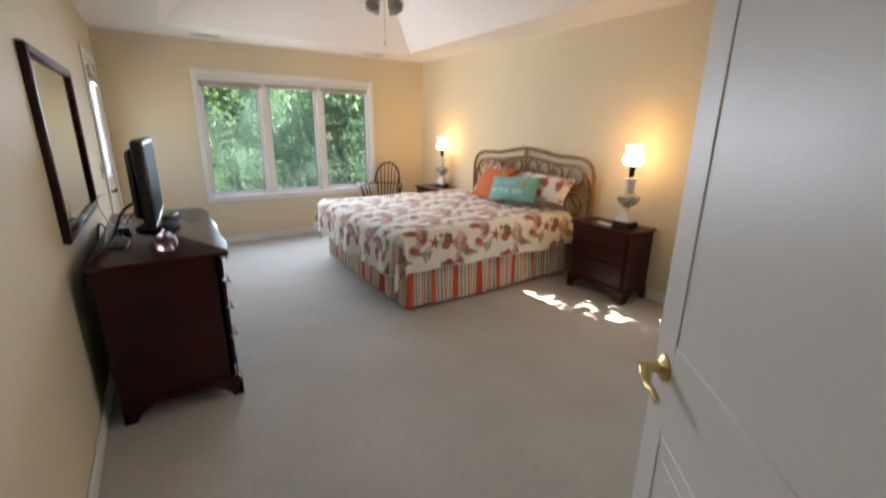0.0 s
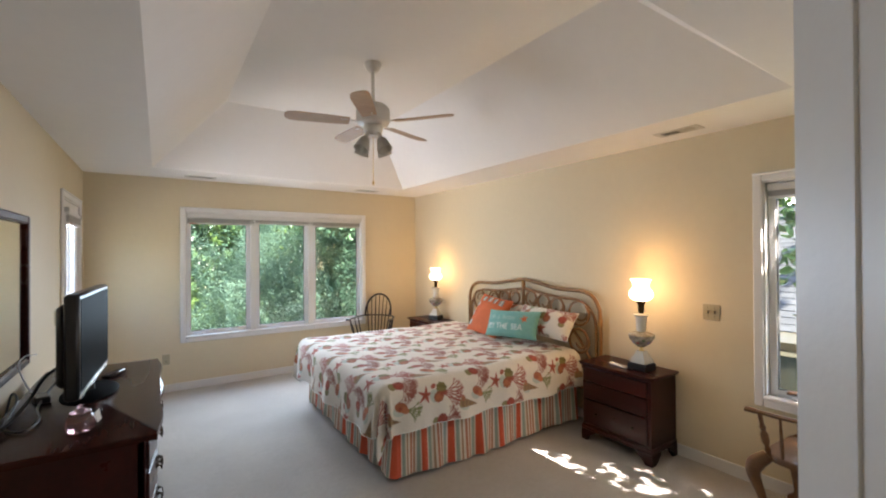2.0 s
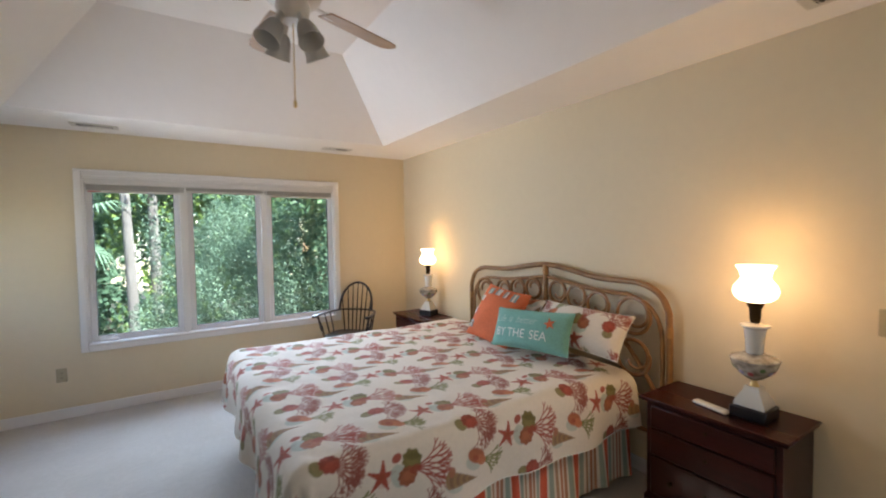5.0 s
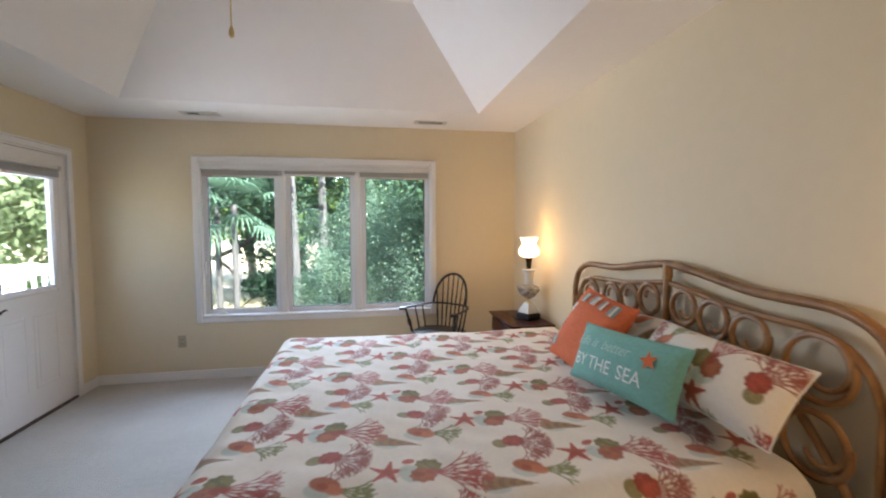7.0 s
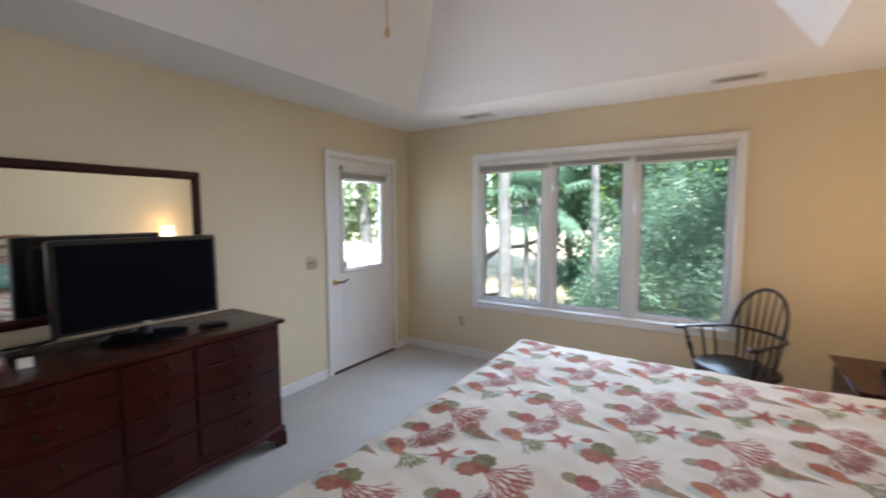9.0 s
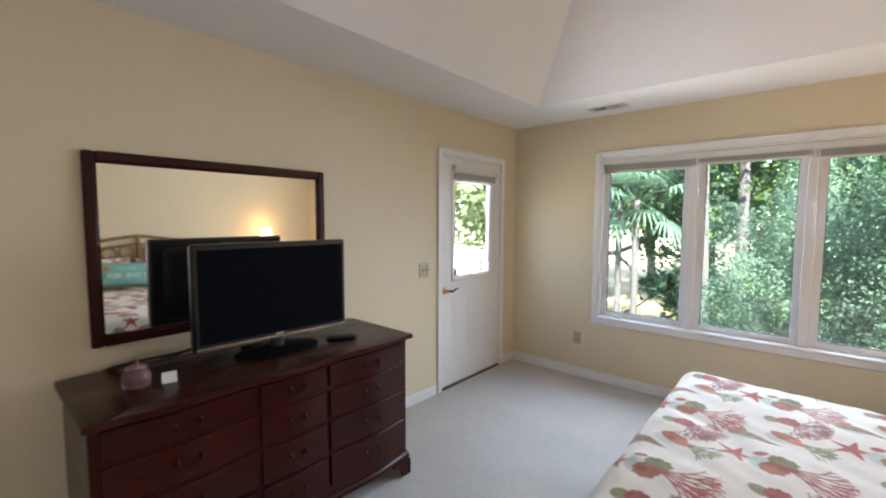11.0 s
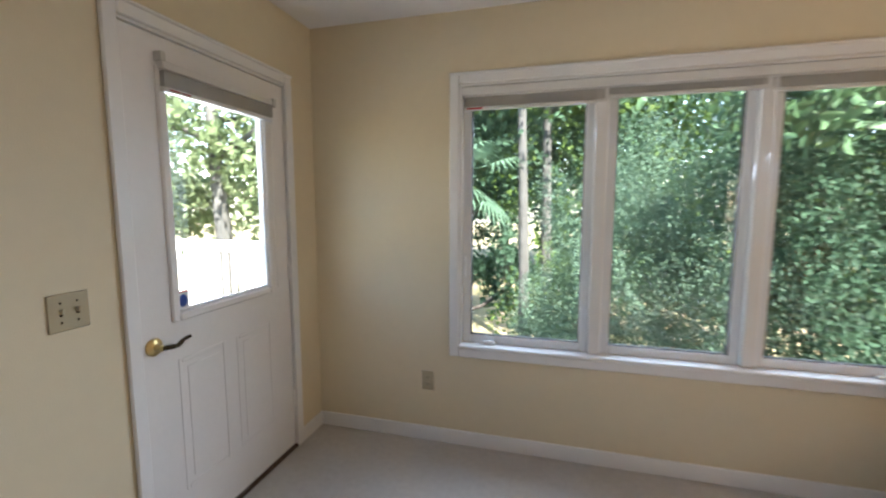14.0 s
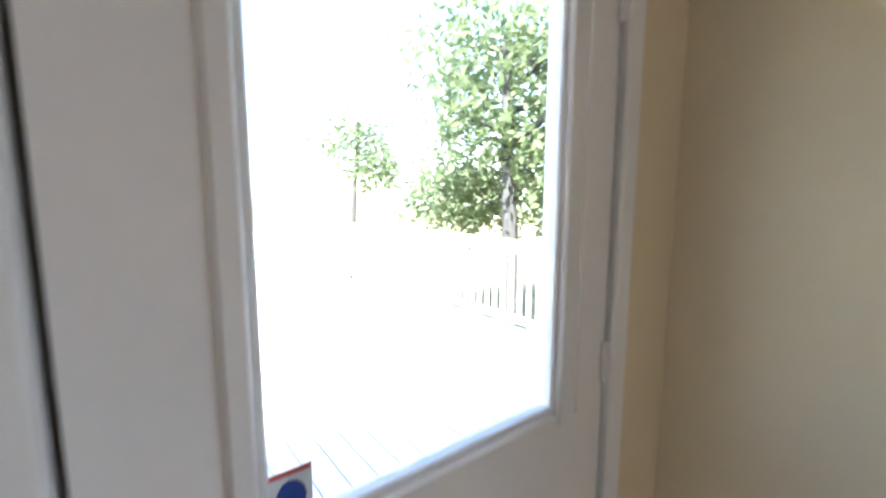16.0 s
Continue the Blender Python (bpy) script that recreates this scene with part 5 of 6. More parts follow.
def windsor(at, label):
    """A hoop-back Windsor armchair that faces -y."""
    t = thing("windsor_chair", label, "chair", at)
    ol = []
    for i in range(40):
        a = 2 * math.pi * i / 40
        c, s = math.cos(a), math.sin(a)
        ol.append((0.255 * (abs(c) ** 0.75) * (1 if c > 0 else -1), (0.215 if s > 0 else 0.225) * (abs(s) ** 0.75) * (1 if s > 0 else -1)))
    part("seat", M().prism(ol, 0.415, 0.45, None, 0.014), BLACKW, t, "black saddle seat", angle=70)
    for x, y in ((-0.17, -0.14), (0.17, -0.14), (-0.15, 0.14), (0.15, 0.14)):
        part("leg", turned(M(), (x * 1.45, y * 1.5, 0.0), (x, y, 0.42), 0.021), BLACKW, t)
    for s in (-1, 1):
        part("stretcher", turned(M(), (s * 0.215, -0.165, 0.19), (s * 0.192, 0.17, 0.19), 0.014, "spindle"), BLACKW, t)
    part("stretcher", turned(M(), (-0.203, 0.0, 0.19), (0.203, 0.0, 0.19), 0.014, "spindle"), BLACKW, t)
    bow = smooth_path([(-0.295, -0.19, 0.67), (-0.285, -0.08, 0.67), (-0.26, 0.07, 0.67), (-0.185, 0.18, 0.675), (0, 0.225, 0.675), (0.185, 0.18, 0.675), (0.26, 0.07, 0.67), (0.285, -0.08, 0.67), (0.295, -0.19, 0.67)], 6)
    part("arm_rail", M().tube(bow, [0.019] * 5 + [0.0155] * (len(bow) - 10) + [0.019] * 5, 10, False, None, 0.62), BLACKW, t)
    for s in (-1, 1):
        part("arm_end", M().prism([(s * 0.295 + 0.032 * math.cos(a), -0.2 + 0.045 * math.sin(a)) for a in [i * math.pi / 8 for i in range(16)]], 0.659, 0.681, None, 0.006), BLACKW, t)
        part("arm_post", turned(M(), (s * 0.235, -0.13, 0.44), (s * 0.287, -0.165, 0.665), 0.019, "post"), BLACKW, t)
        for x0, y0, x1, y1 in ((0.222, -0.03, 0.278, -0.03), (0.215, 0.06, 0.262, 0.07)):
            part("spindle", turned(M(), (s * x0, y0, 0.44), (s * x1, y1, 0.675), 0.0095, "spindle", 8), BLACKW, t)
    hoop = []
    for i in range(25):
        a = math.pi * i / 24
        hoop.append((0.205 * math.cos(a) * (1 - 0.08 * (1 - math.sin(a))), 0.16 + 0.10 * (math.sin(a) ** 1.0), 0.675 + 0.30 * math.sin(a) ** 0.9))
    part("back_hoop", M().tube(hoop, 0.0125, 10), BLACKW, t)
    for k in range(7):
        x = (-0.15 + 0.05 * k)
        tx = x * 1.18
        st = math.sqrt(max(0.0, 1 - (tx / 0.205) ** 2))
        zt, yt = 0.675 + 0.30 * st ** 0.9, 0.16 + 0.10 * st
        part("spindle", turned(M(), (x * 0.85, 0.165 - 0.6 * x * x, 0.44), (tx, yt, zt), 0.0088, "spindle", 8), BLACKW, t)
    return t


windsor(pose(3.135, 5.765, 0, 0, 0, -44), "black painted hoop-back Windsor armchair beneath the window")


def comb_chair(at, label):
    """A comb-back armchair with cabriole front legs that faces -y."""
    t = thing("armchair", label, "chair", at)
    ol = []
    for i in range(36):
        a = 2 * math.pi * i / 36
        c, s = math.cos(a), math.sin(a)
        ol.append((0.245 * (abs(c) ** 0.6) * (1 if c > 0 else -1), 0.225 * (abs(s) ** 0.6) * (1 if s > 0 else -1)))
    part("seat", M().prism(ol, 0.395, 0.43, None, 0.014), MAPLE, t, "honey maple plank seat", angle=70)
    for s in (-1, 1):
        leg = smooth_path([(s * 0.20, -0.18, 0.41), (s * 0.235, -0.225, 0.36), (s * 0.245, -0.235, 0.30), (s * 0.215, -0.205, 0.17), (s * 0.205, -0.195, 0.08), (s * 0.22, -0.22, 0.03), (s * 0.235, -0.24, 0.012)], 5)
        r = [0.032, 0.035, 0.038, 0.04, 0.042, 0.043, 0.043, 0.042, 0.04, 0.038, 0.035, 0.032, 0.029, 0.026, 0.024, 0.022, 0.02, 0.019, 0.018, 0.017, 0.017, 0.017, 0.018, 0.02, 0.022, 0.024, 0.026, 0.026, 0.025, 0.022, 0.012]
        part("front_leg", M().tube(leg, r[:len(leg)], 12), MAPLE, t, "carved cabriole front leg")
        part("leg", turned(M(), (s * 0.22, 0.24, 0.0), (s * 0.17, 0.16, 0.41), 0.02), MAPLE, t)
        part("stretcher", turned(M(), (s * 0.207, -0.20, 0.14), (s * 0.21, 0.225, 0.14), 0.013, "spindle"), MAPLE, t)
        rail = smooth_path([(s * 0.265, -0.26, 0.665), (s * 0.27, -0.18, 0.668), (s * 0.262, -0.02, 0.672), (s * 0.25, 0.10, 0.70), (s * 0.21, 0.17, 0.72)], 5)
        part("arm_rail", M().tube(rail, [0.024] * 4 + [0.019] * (len(rail) - 4), 10, False, None, 0.6), MAPLE, t)
        part("arm_post", turned(M(), (s * 0.215, -0.17, 0.425), (s * 0.262, -0.195, 0.665), 0.02, "post"), MAPLE, t)
        for y in (-0.10, -0.02, 0.06, 0.13):
            part("spindle", turned(M(), (s * (0.225 - 0.1 * max(0, y)), y, 0.425), (s * (0.268 - 0.15 * max(0, y)), y + 0.005, 0.672), 0.010, "spindle", 8), MAPLE, t)
        part("back_post", turned(M(), (s * 0.19, 0.15, 0.425), (s * 0.235, 0.20, 1.13), 0.017, "spindle"), MAPLE, t)
    for k in range(5):
        x = -0.12 + 0.06 * k
        part("spindle", turned(M(), (x, 0.16, 0.425), (x * 1.2, 0.215, 1.13), 0.009, "spindle", 8), MAPLE, t)
    m = M()
    v, f = [], []
    n = 14
    for i in range(n + 1):
        u = -1 + 2 * i / n
        x, yb = 0.27 * u, 0.205 + 0.02 * (1 - u * u)
        top = 1.20 + 0.012 * (1 - u * u) + (0.018 if abs(u) > 0.85 else 0)
        for dy in (-0.009, 0.009):
            v += [(x, yb + dy, 1.12 + 0.01 * u * u), (x, yb + dy, top)]
    for i in range(n):
        a, b = i * 4, i * 4 + 4
        f += [(a, a + 1, b + 1, b), (a + 2, b + 2, b + 3, a + 3), (a + 1, a + 3, b + 3, b + 1), (a, b, b + 2, a + 2)]
    f += [(0, 2, 3, 1), (n * 4, n * 4 + 1, n * 4 + 3, n * 4 + 2)]
    part("crest_rail", m.add(v, f), MAPLE, t, "shaped maple crest rail")
    part("back_rail", M().tube(smooth_path([(-0.21, 0.17, 0.72), (-0.1, 0.195, 0.725), (0.1, 0.195, 0.725), (0.21, 0.17, 0.72)], 5), 0.018, 8), MAPLE, t)
    return t


comb_chair(pose(3.72, 1.135, 0, 0, 0, 176), "honey maple comb-back armchair beside the window")


# ---------- plates on the walls ----------
def wall_plate(at, kind_, label, group):
    """A plate whose front faces +z of its pose, height along y."""
    t = thing("light_switch" if kind_ == "switch" else "power_outlet", label, "switch" if kind_ == "switch" else "outlet", at, group)
    w = 0.058 if kind_ == "switch" else 0.036
    part("plate", M().box(-w, w, -0.058, 0.058, 0.0, 0.006, 0.003), PLATE, t)
    if kind_ == "switch":
        for s in (-1, 1):
            part("toggle", M().box(s * 0.023 - 0.005, s * 0.023 + 0.005, -0.004, 0.012, 0.005, 0.018, 0.002), PLATE, t)
            part("slot", M().box(s * 0.023 - 0.0045, s * 0.023 + 0.0045, -0.011, 0.011, 0.006, 0.0066), PEWTER, t, "", False)
            for q in (-1, 1):
                part("screw", M().lathe([(0.001, 0.006), (0.0035, 0.006), (0.003, 0.0075), (0.001, 0.008)], 8, pose(s * 0.023, q * 0.03, 0)), PEWTER, t)
    else:
        for q in (-1, 1):
            part("socket", M().lathe([(0.001, 0.006), (0.016, 0.006), (0.015, 0.008), (0.001, 0.0082)], 16, pose(0, q * 0.021, 0)), PLATE, t)
            part("slot", M().box(-0.008, -0.005, q * 0.021 - 0.005, q * 0.021 + 0.006, 0.008, 0.0087).box(0.005, 0.008, q * 0.021 - 0.005, q * 0.021 + 0.006, 0.008, 0.0087), VENTD, t, "", False)
    return t


wall_plate(place((0.0, 4.713, 1.092), (0, 1, 0), (0, 0, 1)), "switch", "almond double light switch plate by the door", "light switches")
wall_plate(place((4.0, 1.82, 1.13), (0, -1, 0), (0, 0, 1)), "switch", "almond double light switch plate by the window", "light switches")
wall_plate(place((0.722, Y1, 0.372), (1, 0, 0), (0, 0, 1)), "outlet", "almond power outlet plate under the window", "outlets")
wall_plate(place((3.27, Y1, 0.36), (1, 0, 0), (0, 0, 1)), "outlet", "almond power outlet plate behind the chair", "outlets")

# ---------- small things on the furniture ----------
t = thing("remote_control", "white remote control lying on the night stand", "remote control", pose(3.735, 2.40, 0.65, 0, 0, 78))
part("body", M().box(-0.085, 0.085, -0.022, 0.022, 0.0, 0.018, 0.007), CERAMIC, t)
for i in range(6):
    for j in (-1, 1):
        part("button", M().lathe([(0.001, 0.018), (0.0055, 0.018), (0.005, 0.0195), (0.001, 0.02)], 8, pose(-0.06 + i * 0.022, j * 0.009, 0)), VENT, t)
t = thing("remote_control", "black remote control lying on the dresser", "remote control", pose(0.43, 3.60, DH, 0, 0, 62))
part("body", M().box(-0.08, 0.08, -0.024, 0.024, 0.0, 0.022, 0.008), BLACKP, t)
for i in range(7):
    part("button", M().box(-0.068 + i * 0.019, -0.056 + i * 0.019, -0.012, 0.012, 0.0218, 0.0235, 0.001), VENTD, t)
# Clear glass whose pinkish reflection is put into the base colour.
PINKG = bpy.data.materials.new("reflection_pink_glass")
PINKG.use_nodes = True
_b = PINKG.node_tree.nodes["Principled BSDF"]
_b.inputs["Base Color"].default_value, _b.inputs["Roughness"].default_value = (0.5, 0.29, 0.31, 1), 0.1
_b.inputs["Transmission Weight"].default_value = 0.85
t = thing("glass_jar", "clear glass jar with a lid on the dresser, its pink reflection put into the colour", "jar", pose(0.385, 2.665, DH))
part("jar", M().lathe([(0.001, 0.0), (0.04, 0.0), (0.048, 0.01), (0.05, 0.035), (0.045, 0.06), (0.036, 0.07), (0.001, 0.071)], 24), PINKG, t)
part("lid", M().lathe([(0.001, 0.071), (0.038, 0.071), (0.036, 0.08), (0.018, 0.09), (0.006, 0.095), (0.009, 0.106), (0.001, 0.112)], 24), PINKG, t, "domed clear glass lid tinted with the pink reflection")
# Folded piece added in place of a white part of the jar.
t = thing("white_piece", "small white folded piece standing in for a white part of the jar", "card", pose(0.43, 2.765, DH, 0, 0, 80))
part("front", M().box(-0.026, 0.026, -0.001, 0.001, 0, 0.045, 0, pose(0, -0.0085, 0, -12, 0, 0)), WHITEP, t, "", False)
part("back", M().box(-0.026, 0.026, -0.001, 0.001, 0, 0.045, 0, pose(0, 0.0085, 0, 12, 0, 0)), WHITEP, t, "", False)
t = thing("cable", "black power cables looping behind the television", "cable")
part("power_lead", M().tube(smooth_path([(0.29, 3.2, DH + 0.2), (0.20, 3.15, DH + 0.14), (0.16, 3.05, DH + 0.06), (0.14, 2.9, DH + 0.03), (0.11, 2.7, DH + 0.02), (0.05, 2.6, DH - 0.03), (0.03, 2.56, DH - 0.2)], 6), 0.008, 7), BLACKP, t)
part("aerial_lead", M().tube(smooth_path([(0.27, 3.3, DH + 0.14), (0.20, 3.3, DH + 0.05), (0.18, 3.1, DH + 0.01), (0.22, 2.9, DH + 0.01), (0.2, 2.75, DH + 0.012), (0.12, 2.85, DH + 0.01), (0.11, 3.1, DH + 0.05), (0.07, 3.2, DH + 0.06), (0.04, 3.2, DH - 0.1)], 6), 0.005, 7), BLACKP, t)
t = thing("cable_adapter", "black power adapter block on the dresser", "adapter", pose(0.17, 3.22, DH, 0, 0, 20))
part("block", M().box(-0.03, 0.03, -0.05, 0.05, 0, 0.035, 0.006), BLACKP, t)
part("white_lead", M().tube(smooth_path([(0.0, 0.05, 0.02), (-0.03, 0.10, 0.06), (-0.06, 0.12, 0.17), (-0.03, 0.16, 0.21), (0.02, 0.2, 0.205)], 6), 0.0035, 6), VINYL, t, "thin white aerial lead")


# ---------- outside ----------
GZ = -2.6


def leaf_mesh(name, pos, size, material, seed=1, droop=0.4, aspect=0.5, broad=False):
    """Many small folded leaves at places pos; size one length for each."""
    rs = np.random.RandomState(seed)
    n = len(pos)
    size = np.broadcast_to(np.asarray(size, float), (n,)) * rs.uniform(0.7, 1.3, n)
    a, el = rs.uniform(0, 2 * np.pi, n), rs.uniform(-1.2, 0.9, n) - droop * 0.3
    d = np.stack([np.cos(a) * np.cos(el), np.sin(a) * np.cos(el), np.sin(el)], -1)
    up = rs.normal(size=(n, 3))
    s = np.cross(d, up)
    s /= np.linalg.norm(s, axis=1, keepdims=True) + 1e-9
    nn = np.cross(s, d)
    L, W = size[:, None], size[:, None] * aspect / 2
    p0, p2 = pos - d * L / 2, pos + d * L / 2
    p1, p3 = pos + s * W + nn * W * 0.35, pos - s * W + nn * W * 0.35
    if broad:
        mid = pos - d * L * 0.02 - nn * W * 0.15
        cols = [p0] + [pos + d * L * t + s * W * w * e + nn * W * (0.3 * abs(w) - 1.2 * t * t) for t, w in ((-0.28, 0.72), (0.04, 1.0), (0.3, 0.74)) for e in (-1, 1)] + [p2 - nn * W * 0.5, mid]
        P = np.stack(cols, 1).reshape(-1, 3)
        base = np.arange(n) * 9
        T3 = np.stack([base + i for i in (0, 1, 8, 0, 8, 2, 1, 3, 8, 2, 8, 4, 3, 5, 8, 4, 8, 6, 5, 7, 8, 6, 8, 7)], -1).reshape(-1)
    else:
        P = np.stack([p0, p1, p2, p3], 1).reshape(-1, 3)
        base = np.arange(n) * 4
        T3 = np.stack([base, base + 1, base + 2, base, base + 2, base + 3], -1).reshape(-1)
    me = bpy.data.meshes.new(name)
    me.vertices.add(len(P))
    me.vertices.foreach_set("co", P.reshape(-1).astype(np.float32))
    me.loops.add(len(T3))
    me.loops.foreach_set("vertex_index", T3.astype(np.int32))
    me.polygons.add(len(T3) // 3)
    me.polygons.foreach_set("loop_start", np.arange(0, len(T3), 3, dtype=np.int32))
    me.update(calc_edges=True)
    me.materials.append(material)
    return me


def blob_points(n, center, radii, seed, shell=0.55, lump=0.25):
    """Places in the outer part of a lumpy ellipsoid."""
    rs = np.random.RandomState(seed)
    d = rs.normal(size=(n, 3))
    d /= np.linalg.norm(d, axis=1, keepdims=True)
    l = 1 + lump * (np.sin(d[:, 0] * 5 + seed) * np.sin(d[:, 1] * 6 + 1) + 0.6 * np.sin(d[:, 2] * 9 + d[:, 0] * 7))
    r = (shell + (1 - shell) * rs.uniform(0, 1, n) ** 0.6) * l
    return np.asarray(center) + d * r[:, None] * np.asarray(radii)


def foliage(name, label, blobs, size, material, seed, category="shrub", aspect=0.5):
    pos = np.concatenate([blob_points(n, c, r, seed + i) for i, (n, c, r) in enumerate(blobs)])
    ob = part(name, leaf_mesh(name, pos, size, material, seed, aspect=aspect), material)
    return tagged(ob, label, category, kind="stuff")


tagged(part("ground", M().box(-90, 90, -90, 90, GZ - 0.3, GZ), GROUND, None, "", False), "sandy ground strewn with leaves", "ground", kind="structure")

foliage("hedge", "dense green hedge outside the window", [(76000, (2.35, 9.6, -0.3), (1.3, 1.5, 2.2)), (48000, (3.6, 9.3, 0.0), (1.25, 1.3, 2.6)), (14000, (1.35, 9.9, -1.3), (0.7, 0.9, 1.4))], 0.039, LEAF, 11, aspect=0.62)
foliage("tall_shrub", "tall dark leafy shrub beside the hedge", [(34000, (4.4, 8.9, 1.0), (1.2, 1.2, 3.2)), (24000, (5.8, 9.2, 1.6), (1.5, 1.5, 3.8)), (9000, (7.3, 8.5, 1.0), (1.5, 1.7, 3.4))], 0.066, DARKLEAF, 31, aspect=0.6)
foliage("undergrowth", "low green undergrowth below the trees", [(3500, (0.4, 10.3, -1.8), (1.1, 1.0, 0.9)), (2500, (-2.6, 12.0, -2.1), (2.0, 1.6, 0.6)), (5000, (1.5, 12.6, -1.2), (1.2, 1.3, 1.6))], 0.085, LEAF2, 51)

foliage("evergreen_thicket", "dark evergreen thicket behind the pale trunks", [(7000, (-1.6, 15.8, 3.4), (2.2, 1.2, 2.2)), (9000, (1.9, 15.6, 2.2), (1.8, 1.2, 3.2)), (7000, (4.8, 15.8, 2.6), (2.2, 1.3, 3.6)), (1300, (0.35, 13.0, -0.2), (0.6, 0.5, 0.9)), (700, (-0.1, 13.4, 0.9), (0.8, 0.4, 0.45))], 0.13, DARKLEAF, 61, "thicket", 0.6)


def tree(label, base, lean, height, r0, blobs, size, material, seed, limbs=4, bark=None):
    t = thing("tree", label, "tree", pose(base[0], base[1], GZ))
    rs = random.Random(seed)
    path = smooth_path([(0, 0, 0), (lean[0] * 0.2 + rs.uniform(-.05, .05), lean[1] * 0.2, height * 0.3), (lean[0] * 0.6, lean[1] * 0.6 + rs.uniform(-.08, .08), height * 0.65), (lean[0], lean[1], height)], 6)
    n = len(path)
    part("trunk", M().tube(path, [r0 * (1.25 if i == 0 else 1 - 0.62 * i / n) for i in range(n)], 12), bark or BARK, t, "pale grey bark")
    for k in range(limbs):
        s = path[int(n * (0.68 + 0.26 * k / max(1, limbs)))]
        a = rs.uniform(0, 6.28)
        ln = height * rs.uniform(0.18, 0.32)
        e = s + Vector((math.cos(a) * ln, math.sin(a) * ln, ln * rs.uniform(0.2, 0.7)))
        mid = (s + e) / 2 + Vector((0, 0, -0.06 * ln))
        part("limb", M().tube(smooth_path([s, mid, e], 4), [r0 * 0.42, r0 * 0.38, r0 * 0.34, r0 * 0.3, r0 * 0.26, r0 * 0.22, r0 * 0.18, r0 * 0.14, r0 * 0.08], 8), bark or BARK, t)
    pos = np.concatenate([blob_points(c, p, r, seed + i, 0.3, 0.35) for i, (c, p, r) in enumerate(blobs)])
    part("crown", leaf_mesh("crown", pos, size, material, seed), material, t, "uneven leafy crown")
    return t


tree("slender grey trunked tree with a high leafy crown", (1.25, 14.2), (-0.2, 0.3), 9.5, 0.16, [(2600, (-0.3, 0.2, 9.0), (2.2, 2.2, 2.0)), (1500, (0.8, 0.8, 6.8), (1.3, 1.3, 0.9))], 0.2, LEAF2, 71)
tree("pale straight trunked tree with a high crown", (0.92, 11.5), (-0.25, 0.2), 9.0, 0.12, [(2600, (0.2, 0.2, 8.6), (2.2, 2.2, 1.8)), (900, (-0.2, 0.3, 6.4), (1.0, 1.0, 0.7))], 0.18, LEAF2, 81)
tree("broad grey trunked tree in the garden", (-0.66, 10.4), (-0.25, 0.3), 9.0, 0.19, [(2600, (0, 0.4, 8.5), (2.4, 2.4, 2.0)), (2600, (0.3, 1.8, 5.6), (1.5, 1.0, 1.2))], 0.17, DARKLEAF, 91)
lo = thing("leaning_oak", "sprawling old oak with low dark limbs", "tree", pose(-3.2, 13.1, GZ))
part("trunk", M().tube(smooth_path([(0, 0, 0), (0.15, 0, 1.4), (0.5, 0, 2.7), (0.3, 0.2, 4.6), (-0.2, 0.4, 6.5)], 5), [0.26 - 0.008 * i for i in range(21)], 10), DARKBARK, lo, "dark furrowed bark")
for pts, r in ((((0.5, 0, 2.7), (1.2, -0.2, 3.15), (2.0, -0.3, 3.3), (2.8, -0.3, 3.7), (3.3, -0.2, 4.3)), 0.085), (((1.9, -0.3, 3.3), (2.3, -0.3, 3.0), (2.6, -0.35, 2.6), (3.1, -0.3, 2.5)), 0.05),
               (((0.2, -0.1, 1.5), (1.2, -0.3, 1.9), (2.0, -0.4, 1.65), (3.0, -0.4, 1.75), (3.6, -0.2, 2.2)), 0.075), (((2.0, -0.4, 1.7), (2.5, -0.4, 2.0), (2.9, -0.4, 2.35)), 0.035)):
    q = smooth_path(pts, 5)
    part("limb", M().tube(q, [r * (1 - 0.65 * i / len(q)) for i in range(len(q))], 8), DARKBARK, lo)
pos = np.concatenate([blob_points(c, p, r, 400 + i, 0.2, 0.35) for i, (c, p, r) in enumerate(((900, (3.0, -0.2, 2.6), (0.5, 0.4, 0.35)), (700, (3.3, -0.2, 4.2), (0.6, 0.5, 0.4)), (600, (2.2, -0.2, 4.9), (1.0, 0.6, 0.4)), (2200, (-0.1, 0.4, 6.6), (1.8, 1.4, 1.0))))])
part("crown", leaf_mesh("crown", pos, 0.10, DARKLEAF, 41), DARKLEAF, lo, "sparse dark leaves")
tree("spreading live oak beyond the deck", (-6.6, 12.6), (-0.6, 0.3), 8.0, 0.26, [(5200, (-0.3, 0.3, 6.4), (2.6, 2.6, 2.6)), (3000, (1.4, 1.2, 4.4), (1.7, 1.7, 1.3)), (2600, (-2.6, 0.8, 4.0), (1.6, 1.8, 1.2))], 0.24, OAKLEAF, 101, 6)
tree("tall tree beyond the deck", (-16.2, 12.8), (0.5, 0.3), 7.0, 0.16, [(900, (0.3, 0.3, 6.2), (2.0, 2.0, 1.3)), (500, (1.4, 0.5, 5.0), (1.2, 1.2, 0.8))], 0.26, OAKLEAF, 111, 6)


